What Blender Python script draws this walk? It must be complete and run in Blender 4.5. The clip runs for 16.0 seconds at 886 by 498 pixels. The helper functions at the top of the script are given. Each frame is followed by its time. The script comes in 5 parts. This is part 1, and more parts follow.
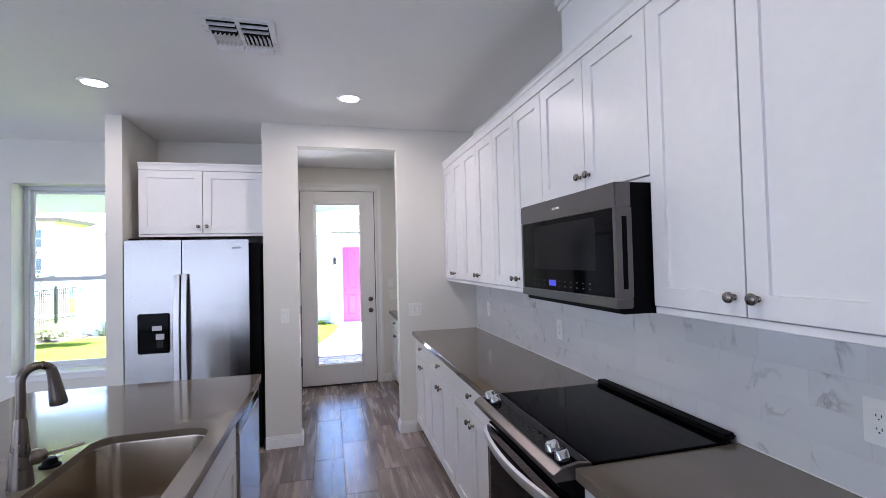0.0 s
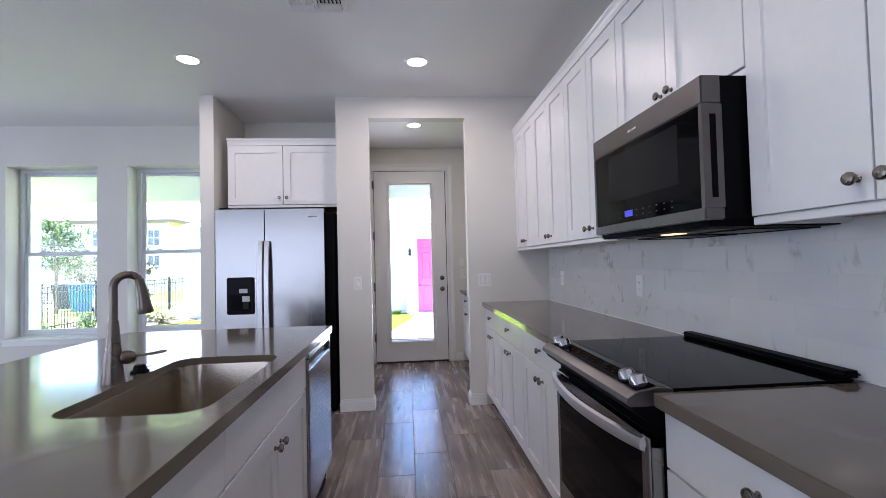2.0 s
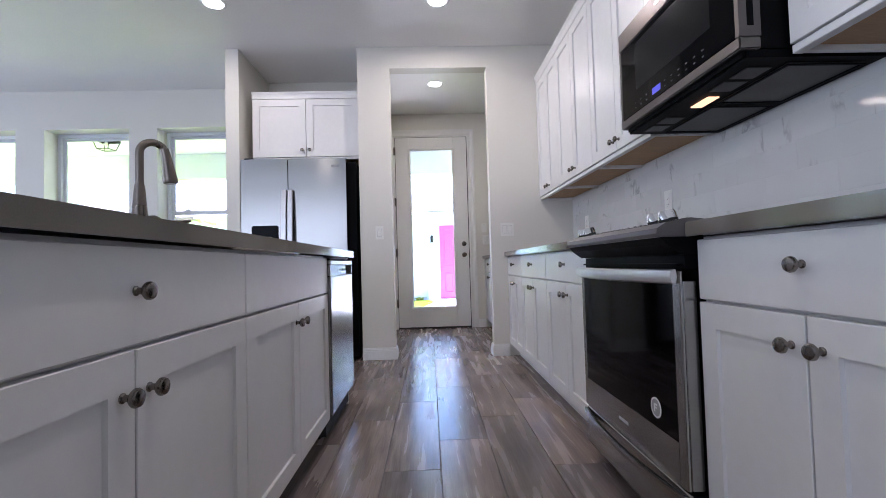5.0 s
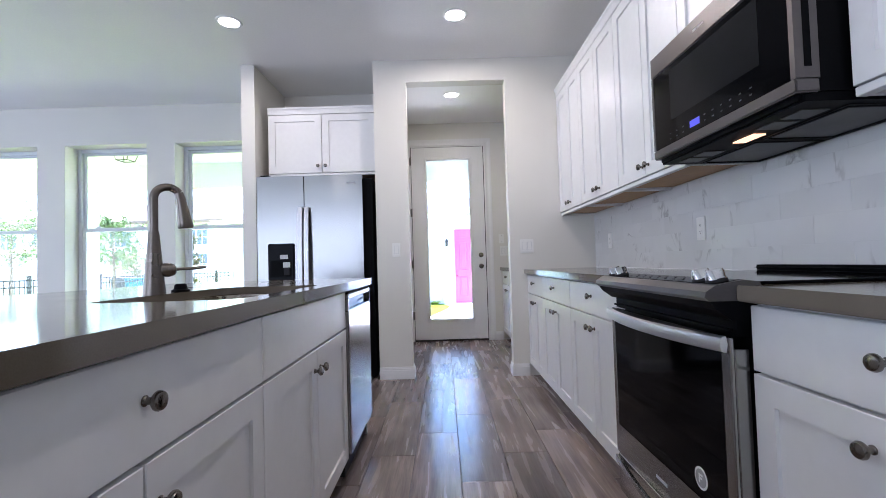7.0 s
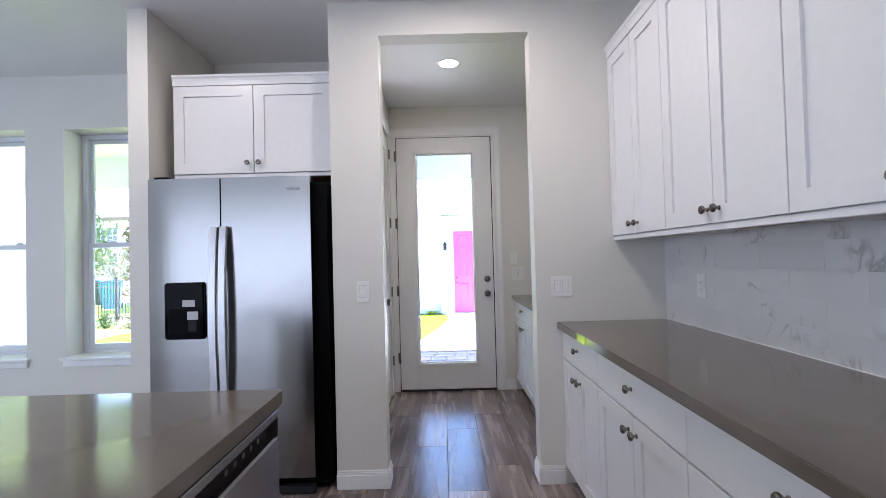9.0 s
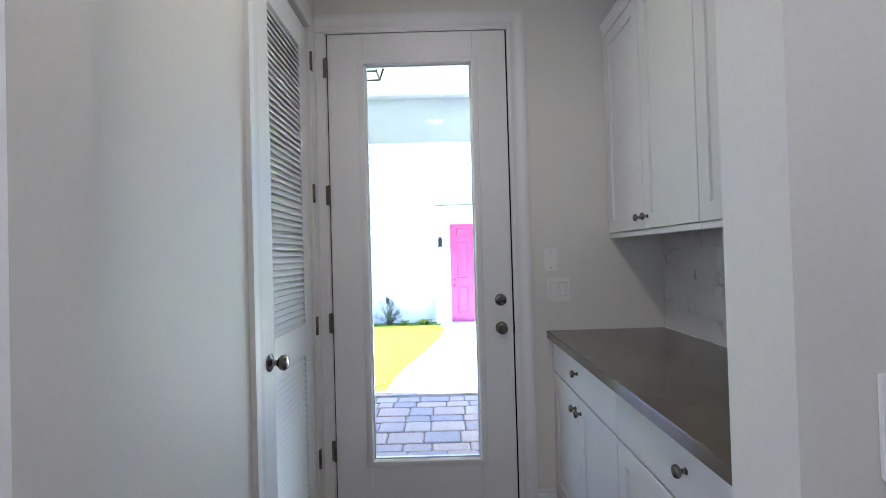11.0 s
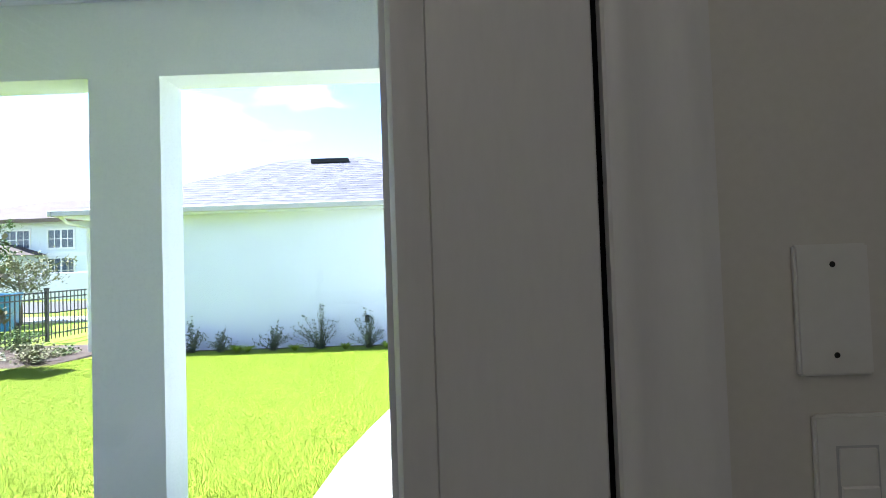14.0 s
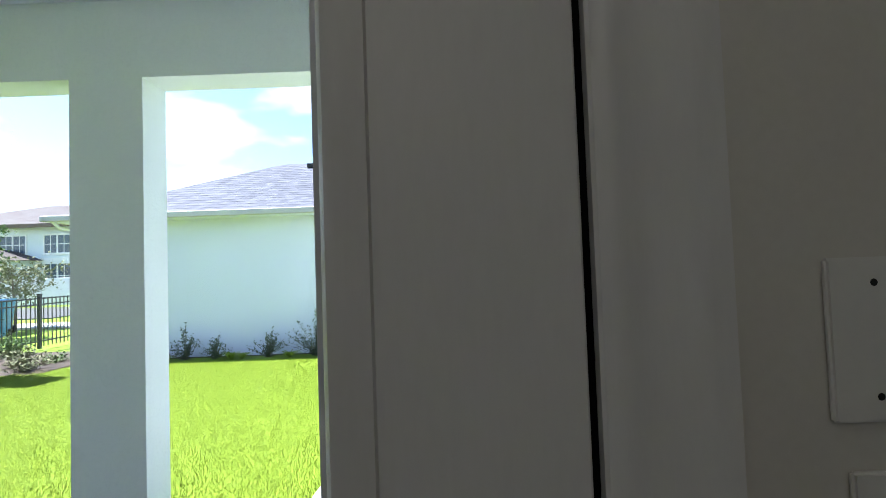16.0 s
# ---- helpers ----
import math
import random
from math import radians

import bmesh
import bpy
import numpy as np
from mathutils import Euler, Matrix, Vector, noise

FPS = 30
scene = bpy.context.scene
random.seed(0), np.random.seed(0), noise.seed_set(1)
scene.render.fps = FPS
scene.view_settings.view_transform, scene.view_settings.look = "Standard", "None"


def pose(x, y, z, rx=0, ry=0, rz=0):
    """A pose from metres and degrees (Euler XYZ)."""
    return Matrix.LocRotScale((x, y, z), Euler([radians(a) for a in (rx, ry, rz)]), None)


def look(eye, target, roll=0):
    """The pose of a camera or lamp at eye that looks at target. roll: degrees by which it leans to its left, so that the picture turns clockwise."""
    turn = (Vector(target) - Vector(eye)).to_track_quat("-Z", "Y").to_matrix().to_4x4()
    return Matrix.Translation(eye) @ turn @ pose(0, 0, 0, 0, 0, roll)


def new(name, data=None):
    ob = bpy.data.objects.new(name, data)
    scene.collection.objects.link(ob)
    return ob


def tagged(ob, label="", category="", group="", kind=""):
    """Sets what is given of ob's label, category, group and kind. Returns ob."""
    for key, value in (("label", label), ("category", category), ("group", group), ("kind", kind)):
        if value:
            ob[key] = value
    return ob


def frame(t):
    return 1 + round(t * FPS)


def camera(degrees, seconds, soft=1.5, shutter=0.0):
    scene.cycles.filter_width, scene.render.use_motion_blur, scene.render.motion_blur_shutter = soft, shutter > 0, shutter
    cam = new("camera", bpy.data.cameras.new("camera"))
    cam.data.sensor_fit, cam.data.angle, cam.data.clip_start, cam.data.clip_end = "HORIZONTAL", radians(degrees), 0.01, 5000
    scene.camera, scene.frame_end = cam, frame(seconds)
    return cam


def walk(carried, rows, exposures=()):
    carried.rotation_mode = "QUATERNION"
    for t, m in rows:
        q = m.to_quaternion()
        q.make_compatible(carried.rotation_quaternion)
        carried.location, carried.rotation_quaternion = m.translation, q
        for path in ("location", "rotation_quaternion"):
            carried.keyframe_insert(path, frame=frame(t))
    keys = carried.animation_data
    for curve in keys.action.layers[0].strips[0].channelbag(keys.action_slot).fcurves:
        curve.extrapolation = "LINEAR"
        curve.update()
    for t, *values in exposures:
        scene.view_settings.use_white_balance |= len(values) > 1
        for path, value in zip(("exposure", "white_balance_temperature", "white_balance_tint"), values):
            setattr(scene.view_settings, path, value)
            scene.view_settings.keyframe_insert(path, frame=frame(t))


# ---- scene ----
cam = camera(89.7, 16.0, soft=0.35)
PATH = [
    (0, (0.386, 0.263, 1.566), (0.879, 2.2, 1.614), -1.4),
    (0.5, (0.403, 0.28, 1.508), (0.777, 2.244, 1.558), -1.1),
    (1, (0.43, 0.299, 1.428), (0.697, 2.28, 1.48), -1.3),
    (1.5, (0.44, 0.317, 1.349), (0.649, 2.305, 1.405), -1.4),
    (2, (0.445, 0.334, 1.285), (0.606, 2.327, 1.343), -1.4),
    (2.5, (0.452, 0.344, 1.214), (0.582, 2.339, 1.276), -1.4),
    (3, (0.45, 0.346, 1.145), (0.558, 2.342, 1.209), -1.4),
    (3.5, (0.457, 0.358, 1.062), (0.542, 2.355, 1.129), -1.5),
    (4, (0.461, 0.378, 0.981), (0.535, 2.376, 1.047), -1.4),
    (4.5, (0.466, 0.386, 0.893), (0.528, 2.384, 0.958), -1.5),
    (4.7, (0.455, 0.38, 0.853), (0.522, 2.377, 0.919), -1.6),
    (5.7, (0.432, 0.372, 0.805), (0.463, 2.369, 0.878), -1.6),
    (6.8, (0.404, 0.406, 0.85), (0.421, 2.405, 0.933), -1.6),
    (7, (0.412, 0.449, 0.987), (0.411, 2.449, 1.051), -1.7),
    (7.5, (0.383, 0.617, 1.152), (0.393, 2.616, 1.216), -1.3),
    (8, (0.4, 0.913, 1.237), (0.401, 2.913, 1.281), -1.5),
    (8.5, (0.417, 1.302, 1.28), (0.423, 3.302, 1.32), -1.5),
    (9, (0.468, 1.773, 1.296), (0.468, 3.772, 1.335), -1.5),
    (9.2, (0.474, 1.977, 1.293), (0.473, 3.977, 1.332), -1.5),
    (11.3, (0.615, 4.088, 1.32), (0.611, 6.087, 1.345), -1.6),
    (11.5, (0.615, 4.245, 1.308), (0.614, 6.245, 1.341), -1.6),
    (12, (0.648, 4.627, 1.311), (0.647, 6.627, 1.352), -1.5),
    (12.5, (0.711, 4.993, 1.326), (0.711, 6.992, 1.366), -1.5),
    (13, (0.732, 5.321, 1.321), (0.732, 7.321, 1.37), -1.4),
    (13.5, (0.793, 5.572, 1.33), (0.787, 7.571, 1.375), -1.9),
    (14, (0.817, 5.733, 1.333), (0.805, 7.733, 1.383), -1.9),
    (14.5, (0.813, 5.804, 1.333), (0.797, 7.803, 1.39), -1.8),
    (15, (0.822, 5.82, 1.333), (0.801, 7.819, 1.395), -2.0),
    (15.5, (0.842, 5.823, 1.332), (0.825, 7.822, 1.397), -2.0),
    (16, (0.856, 5.813, 1.341), (0.85, 7.812, 1.411), -2.0),
]
EXPOSURES = [(0, 4.18, 5360, 22), (1.2, 4.07, 5380, 22), (3.5, 4.03, 5390, 22), (4.6, 4.13, 5420, 21), (6.9, 4.4, 5300, 19), (7.5, 4.1, 5320, 18), (8.2, 4.22, 5340, 18), (9.0, 4.18, 5360, 19), (10.2, 3.95, 5400, 19), (11.3, 3.78, 5150, 17), (12.0, 3.16, 5400, 15), (12.6, 2.97, 5520, 13), (13.2, 2.95, 5560, 11), (13.7, 2.8, 5540, 11), (14.2, 2.46, 5600, 12), (16, 2.23, 5580, 8)]
walk(cam, [(t, look(eye, target, lean)) for t, eye, target, lean in PATH], EXPOSURES)

# ---------------------------------------------------------------- light
SUN_AZ, SUN_EL = 172, 60
world = bpy.data.worlds.new("sky")
scene.world = world
world.use_nodes = True
wn, wl = world.node_tree.nodes, world.node_tree.links
sky = wn.new("ShaderNodeTexSky")
sky.sky_type, sky.sun_disc = "NISHITA", False
sky.sun_elevation, sky.sun_rotation = radians(SUN_EL), radians(90 - SUN_AZ)
sky.air_density, sky.dust_density = 1.0, 0.6
coord = wn.new("ShaderNodeTexCoord")
stretch = wn.new("ShaderNodeMapping")
stretch.inputs["Scale"].default_value = (1, 1, 2.6)
stretch.inputs["Location"].default_value = (0.35, 0.1, 0.2)
puffs = wn.new("ShaderNodeTexNoise")
puffs.inputs["Scale"].default_value, puffs.inputs["Detail"].default_value = 3.2, 7
cover = wn.new("ShaderNodeValToRGB")
cover.color_ramp.elements[0].position, cover.color_ramp.elements[1].position = 0.53, 0.66
clouds = wn.new("ShaderNodeMixRGB")
clouds.inputs[2].default_value = (6.3, 6.5, 6.8, 1)
wl.new(coord.outputs["Generated"], stretch.inputs["Vector"])
wl.new(stretch.outputs[0], puffs.inputs["Vector"])
wl.new(puffs.outputs["Fac"], cover.inputs[0])
wl.new(cover.outputs["Color"], clouds.inputs[0])
wl.new(sky.outputs[0], clouds.inputs[1])
wl.new(clouds.outputs[0], wn["Background"].inputs[0])
wn["Background"].inputs[1].default_value = 0.078

sun = new("sun", bpy.data.lights.new("sun", "SUN"))
sun.data.energy, sun.data.angle, sun.data.color = 5.0, radians(0.5), (1, 0.95, 0.87)
sun.matrix_world = look((math.cos(radians(SUN_AZ)) * math.cos(radians(SUN_EL)) * 30, math.sin(radians(SUN_AZ)) * math.cos(radians(SUN_EL)) * 30, math.sin(radians(SUN_EL)) * 30), (0, 0, 0))


def fill_light(name, eye, target, wide, high, watts):
    """An area lamp added as fill, in an unseen opening of the living room."""
    lamp = new(name, bpy.data.lights.new(name, "AREA"))
    lamp.data.shape, lamp.data.size, lamp.data.size_y = "RECTANGLE", wide, high
    lamp.data.energy, lamp.data.color = watts, (0.88, 0.94, 1.0)
    lamp.matrix_world = look(eye, target)


fill_light("fill_side", (-6.52, 1.2, 1.3), (-5, 1.2, 1.85), 4.6, 2.2, 6.2)
fill_light("fill_back", (-3.3, -3.12, 1.3), (-3.3, -2, 1.5), 5.6, 2.25, 5.4)

# ---------------------------------------------------------------- materials


def ramp(nodes, links, fac, c0, c1, p0=0.3, p1=0.7):
    r = nodes.new("ShaderNodeValToRGB")
    r.color_ramp.elements[0].position, r.color_ramp.elements[1].position = p0, p1
    r.color_ramp.elements[0].color, r.color_ramp.elements[1].color = (*c0, 1), (*c1, 1)
    links.new(fac, r.inputs[0])
    return r.outputs[0]


def noise_node(nodes, links, vec, scale, detail=4, distortion=0.0):
    n = nodes.new("ShaderNodeTexNoise")
    n.inputs["Scale"].default_value, n.inputs["Detail"].default_value = scale, detail
    n.inputs["Distortion"].default_value = distortion
    if vec is not None:
        links.new(vec, n.inputs["Vector"])
    return n.outputs["Fac"]


def mix(nodes, links, fac, a, b, kind="MIX"):
    m = nodes.new("ShaderNodeMixRGB")
    m.blend_type = kind
    for i, v in enumerate((fac, a, b)):
        if isinstance(v, (int, float)):
            m.inputs[i].default_value = v
        elif isinstance(v, tuple):
            m.inputs[i].default_value = (*v, 1)
        else:
            links.new(v, m.inputs[i])
    return m.outputs[0]


def mapped(nodes, links, scale, offset=None):
    c = nodes.new("ShaderNodeTexCoord")
    m = nodes.new("ShaderNodeMapping")
    m.inputs["Scale"].default_value = scale
    links.new(c.outputs["Object"], m.inputs["Vector"])
    if offset is not None:
        links.new(offset, m.inputs["Location"])
    return m.outputs[0]


def start(name, rough=0.5, metal=0.0):
    m = bpy.data.materials.new(name)
    m.use_nodes = True
    b = m.node_tree.nodes["Principled BSDF"]
    b.inputs["Roughness"].default_value, b.inputs["Metallic"].default_value = rough, metal
    return m, m.node_tree.nodes, m.node_tree.links, b


def bump(nodes, links, bsdf, height, strength, distance=0.002):
    b = nodes.new("ShaderNodeBump")
    b.inputs["Strength"].default_value, b.inputs["Distance"].default_value = strength, distance
    links.new(height, b.inputs["Height"])
    links.new(b.outputs[0], bsdf.inputs["Normal"])


def surface(name, dark, light, rough=0.5, metal=0.0, coarse=2.0, fine=60.0, stretch=(1, 1, 1), relief=0.1, depth=0.001, rough_span=0.08, wave=None):
    """A painted, stone or metal surface that varies at two scales."""
    m, n, l, b = start(name, rough, metal)
    v = mapped(n, l, stretch)
    big, small = noise_node(n, l, v, coarse, 3), noise_node(n, l, v, fine, 4)
    both = mix(n, l, 0.45, big, small)
    l.new(ramp(n, l, both, dark, light), b.inputs["Base Color"])
    l.new(ramp(n, l, big, (rough - rough_span,) * 3, (rough + rough_span,) * 3), b.inputs["Roughness"])
    if wave:
        bump(n, l, b, noise_node(n, l, mapped(n, l, wave), 1.0, 0), 0.06, 0.012)
    elif relief:
        bump(n, l, b, small, relief, depth)
    return m


def glow(name, color, strength):
    m, n, l, b = start(name)
    b.inputs["Base Color"].default_value = (*color, 1)
    b.inputs["Emission Color"].default_value = (*color, 1)
    b.inputs["Emission Strength"].default_value = strength
    return m


def pane(name, tint=(1, 1, 1)):
    """Thin clear glass: lets light straight through, with a faint mirror image."""
    m, n, l, b = start(name)
    clear, gloss = n.new("ShaderNodeBsdfTransparent"), n.new("ShaderNodeBsdfGlossy")
    mixer, facing = n.new("ShaderNodeMixShader"), n.new("ShaderNodeLayerWeight")
    clear.inputs[0].default_value, gloss.inputs["Roughness"].default_value = (*tint, 1), 0.0
    steep, share = n.new("ShaderNodeMath"), n.new("ShaderNodeMath")
    steep.operation, steep.inputs[1].default_value = "POWER", 5.0
    share.operation, share.inputs[1].default_value, share.inputs[2].default_value = "MULTIPLY_ADD", 0.9, 0.03
    facing.inputs[0].default_value = 0.5
    l.new(facing.outputs["Facing"], steep.inputs[0])
    l.new(steep.outputs[0], share.inputs[0])
    l.new(share.outputs[0], mixer.inputs[0])
    l.new(clear.outputs[0], mixer.inputs[1])
    l.new(gloss.outputs[0], mixer.inputs[2])
    l.new(mixer.outputs[0], n["Material Output"].inputs["Surface"])
    return m


def pick_node(n, joined):
    """A random number for each piece, or for each island of joined pieces."""
    if joined:
        return n.new("ShaderNodeNewGeometry").outputs["Random Per Island"]
    return n.new("ShaderNodeObjectInfo").outputs["Random"]


def plank_material(name, joined=False):
    m, n, l, b = start(name, 0.32)
    chance = pick_node(n, joined)
    shift = n.new("ShaderNodeVectorMath")
    shift.operation = "SCALE"
    shift.inputs[0].default_value = (31.0, 17.0, 9.0)
    l.new(chance, shift.inputs["Scale"])
    v = mapped(n, l, (11, 0.75, 1), shift.outputs[0])
    grain = noise_node(n, l, v, 2.0, 9, 0.25)
    fine = noise_node(n, l, mapped(n, l, (60, 2.5, 1), shift.outputs[0]), 3, 5)
    cloud = noise_node(n, l, mapped(n, l, (2.5, 1.2, 1), shift.outputs[0]), 1.6, 3)
    col = ramp(n, l, grain, (0.085, 0.066, 0.056), (0.27, 0.222, 0.195), 0.34, 0.66)
    grey = ramp(n, l, fine, (0.15, 0.128, 0.118), (0.31, 0.28, 0.265), 0.3, 0.75)
    col = mix(n, l, 0.36, col, grey)
    col = mix(n, l, 0.6, col, ramp(n, l, cloud, (0.5, 0.47, 0.46), (1.3, 1.28, 1.26), 0.3, 0.68), "MULTIPLY")
    tone = ramp(n, l, chance, (0.72, 0.73, 0.76), (1.5, 1.43, 1.38), 0, 1)
    l.new(mix(n, l, 1.0, col, tone, "MULTIPLY"), b.inputs["Base Color"])
    l.new(ramp(n, l, grain, (0.2,) * 3, (0.31,) * 3), b.inputs["Roughness"])
    bump(n, l, b, fine, 0.1, 0.0005)
    return m


def marble_material():
    m, n, l, b = start("marble_look_tile", 0.1)
    info = n.new("ShaderNodeObjectInfo")
    shift = n.new("ShaderNodeVectorMath")
    shift.operation = "SCALE"
    shift.inputs[0].default_value = (13.0, 41.0, 23.0)
    l.new(info.outputs["Random"], shift.inputs["Scale"])
    v = mapped(n, l, (1, 1, 1), shift.outputs[0])
    slant = mapped(n, l, (1, 1.3, 0.75), shift.outputs[0])
    slant.node.inputs["Rotation"].default_value = (radians(35), 0, 0)
    twist = noise_node(n, l, slant, 5, 5, 0.9)
    vein = n.new("ShaderNodeMath")
    vein.operation = "SUBTRACT"
    vein.inputs[1].default_value = 0.5
    l.new(twist, vein.inputs[0])
    thin = n.new("ShaderNodeMath")
    thin.operation = "ABSOLUTE"
    l.new(vein.outputs[0], thin.inputs[0])
    patch = noise_node(n, l, v, 4.2, 2)
    lines = ramp(n, l, thin.outputs[0], (0.33, 0.322, 0.31), (0.66, 0.66, 0.645), 0.0, 0.036)
    where = ramp(n, l, patch, (0, 0, 0), (1, 1, 1), 0.55, 0.7)
    base = ramp(n, l, noise_node(n, l, v, 1.8, 4), (0.62, 0.62, 0.605), (0.69, 0.69, 0.675), 0.3, 0.7)
    l.new(mix(n, l, where, base, lines), b.inputs["Base Color"])
    bump(n, l, b, noise_node(n, l, v, 3, 2), 0.04, 0.002)
    return m


def lawn_material(name, dark, light, scale=5):
    m, n, l, b = start(name, 0.75)
    b.inputs["Specular IOR Level"].default_value = 0.12
    v = mapped(n, l, (1, 1, 1))
    isl = n.new("ShaderNodeNewGeometry")
    col = ramp(n, l, noise_node(n, l, v, scale, 5), dark, light)
    l.new(mix(n, l, 0.4, col, ramp(n, l, isl.outputs["Random Per Island"], dark, light, 0, 1)), b.inputs["Base Color"])
    return m


def piece_material(name, tones, joined=False, rough=0.8, relief=0.3):
    """Pieces that differ in tone one by one."""
    m, n, l, b = start(name, rough)
    chance = pick_node(n, joined)
    r = n.new("ShaderNodeValToRGB")
    r.color_ramp.elements[0].color, r.color_ramp.elements[1].color = (*tones[0], 1), (*tones[-1], 1)
    for i, c in enumerate(tones[1:-1]):
        r.color_ramp.elements.new((i + 1) / (len(tones) - 1)).color = (*c, 1)
    l.new(chance, r.inputs[0])
    v = mapped(n, l, (1, 1, 1))
    small = noise_node(n, l, v, 45, 5)
    l.new(mix(n, l, 0.5, r.outputs[0], ramp(n, l, small, (0.55,) * 3, (1.15,) * 3), "MULTIPLY"), b.inputs["Base Color"])
    bump(n, l, b, small, relief, 0.003)
    return m


def shingle_material():
    m, n, l, b = start("asphalt_shingle", 0.9)
    v = mapped(n, l, (1, 1, 1))
    br = n.new("ShaderNodeTexBrick")
    br.inputs["Color1"].default_value, br.inputs["Color2"].default_value = (0.05, 0.051, 0.07, 1), (0.1, 0.101, 0.128, 1)
    br.inputs["Mortar"].default_value = (0.06, 0.06, 0.078, 1)
    br.inputs["Scale"].default_value, br.inputs["Mortar Size"].default_value = 1.0, 0.003
    br.inputs["Brick Width"].default_value, br.inputs["Row Height"].default_value = 0.15, 0.145
    l.new(v, br.inputs["Vector"])
    l.new(mix(n, l, 0.5, br.outputs["Color"], ramp(n, l, noise_node(n, l, v, 60, 4), (0.6,) * 3, (1.3,) * 3), "MULTIPLY"), b.inputs["Base Color"])
    return m


WALL = surface("wall_paint", (0.636, 0.614, 0.552), (0.696, 0.674, 0.612), 0.55, 0, 1.2, 110, relief=0.10, depth=0.0012)
CEILING = surface("ceiling_paint", (0.8, 0.792, 0.77), (0.86, 0.852, 0.83), 0.7, 0, 1.5, 70, relief=0.22, depth=0.002)
TRIM = surface("trim_paint", (0.74, 0.735, 0.72), (0.8, 0.795, 0.78), 0.35, 0, 2, 40, relief=0.03)
CABINET = surface("cabinet_paint", (0.7, 0.692, 0.676), (0.75, 0.742, 0.726), 0.36, 0, 1.6, 30, relief=0.03)
DOOR_PAINT = surface("door_paint", (0.69, 0.68, 0.66), (0.74, 0.73, 0.71), 0.4, 0, 2, 50, stretch=(3, 3, 0.6), relief=0.04)
QUARTZ = surface("taupe_quartz", (0.116, 0.098, 0.073), (0.146, 0.125, 0.096), 0.1, 0, 3, 420, relief=0.0, rough_span=0.02)
BIRCH = surface("cabinet_underside_ply", (0.36, 0.22, 0.11), (0.5, 0.33, 0.18), 0.6, 0, 2, 30, stretch=(8, 1, 1), relief=0.05)
STEEL = surface("brushed_steel", (0.32, 0.314, 0.302), (0.37, 0.363, 0.35), 0.2, 1, 1.4, 70, stretch=(0.04, 0.04, 3), relief=0.0, rough_span=0.03, wave=(0.7, 0.7, 2.6))
STEEL_BOWL = surface("brushed_sink_steel", (0.38, 0.325, 0.258), (0.44, 0.38, 0.305), 0.24, 1, 2, 200, relief=0.03, depth=0.0002, rough_span=0.03)
SLATE = surface("warm_brushed_steel", (0.125, 0.113, 0.108), (0.152, 0.138, 0.132), 0.36, 1, 1.5, 120, stretch=(12, 0.5, 12), relief=0.03, depth=0.0003, rough_span=0.03)
NICKEL = surface("brushed_nickel", (0.18, 0.161, 0.142), (0.25, 0.226, 0.2), 0.2, 1, 20, 300, relief=0.05, depth=0.0003)
BRONZE = surface("brushed_faucet_nickel", (0.15, 0.128, 0.108), (0.19, 0.163, 0.14), 0.32, 1, 12, 200, relief=0.04, depth=0.0003)
CHROME = surface("polished_chrome", (0.6, 0.6, 0.6), (0.7, 0.7, 0.7), 0.12, 1, 8, 90, relief=0.0, rough_span=0.03)
BLACK_GLASS = surface("black_glass", (0.0015, 0.0015, 0.002), (0.003, 0.003, 0.0035), 0.06, 0, 2, 50, relief=0.0, rough_span=0.02)
BLACK = surface("black_plastic", (0.002, 0.002, 0.0025), (0.004, 0.004, 0.0045), 0.5, 0, 4, 160, relief=0.08)
DARK_GREY = surface("dark_grey_metal", (0.02, 0.02, 0.021), (0.035, 0.035, 0.036), 0.5, 0, 3, 120, relief=0.05)
WHITE_PLASTIC = surface("white_plastic", (0.76, 0.76, 0.75), (0.82, 0.82, 0.81), 0.3, 0, 6, 90, relief=0.0)
PLATE_PLASTIC = surface("cream_wall_plate_plastic", (0.72, 0.712, 0.67), (0.77, 0.762, 0.72), 0.35, 0, 6, 90, relief=0.0)
GREY_PRINT = surface("grey_print", (0.3, 0.3, 0.3), (0.36, 0.36, 0.36), 0.5, 0, 6, 90, relief=0.0)
PALE_PRINT = surface("pale_grey_plastic", (0.46, 0.46, 0.455), (0.52, 0.52, 0.515), 0.4, 0, 6, 90, relief=0.0)
OVEN_DARK = surface("dark_oven_mesh", (0.012, 0.012, 0.012), (0.018, 0.018, 0.018), 0.12, 0, 3, 700, relief=0.0, rough_span=0.03)
FILTER = surface("greased_filter_metal", (0.05, 0.047, 0.042), (0.085, 0.08, 0.072), 0.45, 0.6, 4, 260, relief=0.25)
DIM_PRINT = surface("dim_touch_print", (0.03, 0.03, 0.03), (0.045, 0.045, 0.045), 0.5, 0, 6, 90, relief=0.0)
PALE_STEEL = surface("pale_handle_steel", (0.62, 0.62, 0.63), (0.7, 0.7, 0.71), 0.42, 1, 2, 90, stretch=(0.5, 0.5, 12), relief=0.02, depth=0.0003, rough_span=0.03)
VINYL = surface("window_vinyl", (0.6, 0.62, 0.64), (0.68, 0.7, 0.72), 0.38, 0, 3, 60, relief=0.02)
GROUT = surface("grout", (0.56, 0.56, 0.55), (0.62, 0.62, 0.61), 0.8, 0, 4, 200, relief=0.1)
FLOOR_GROUT = surface("floor_grout", (0.12, 0.11, 0.1), (0.17, 0.157, 0.145), 0.9, 0, 4, 200, relief=0.2)
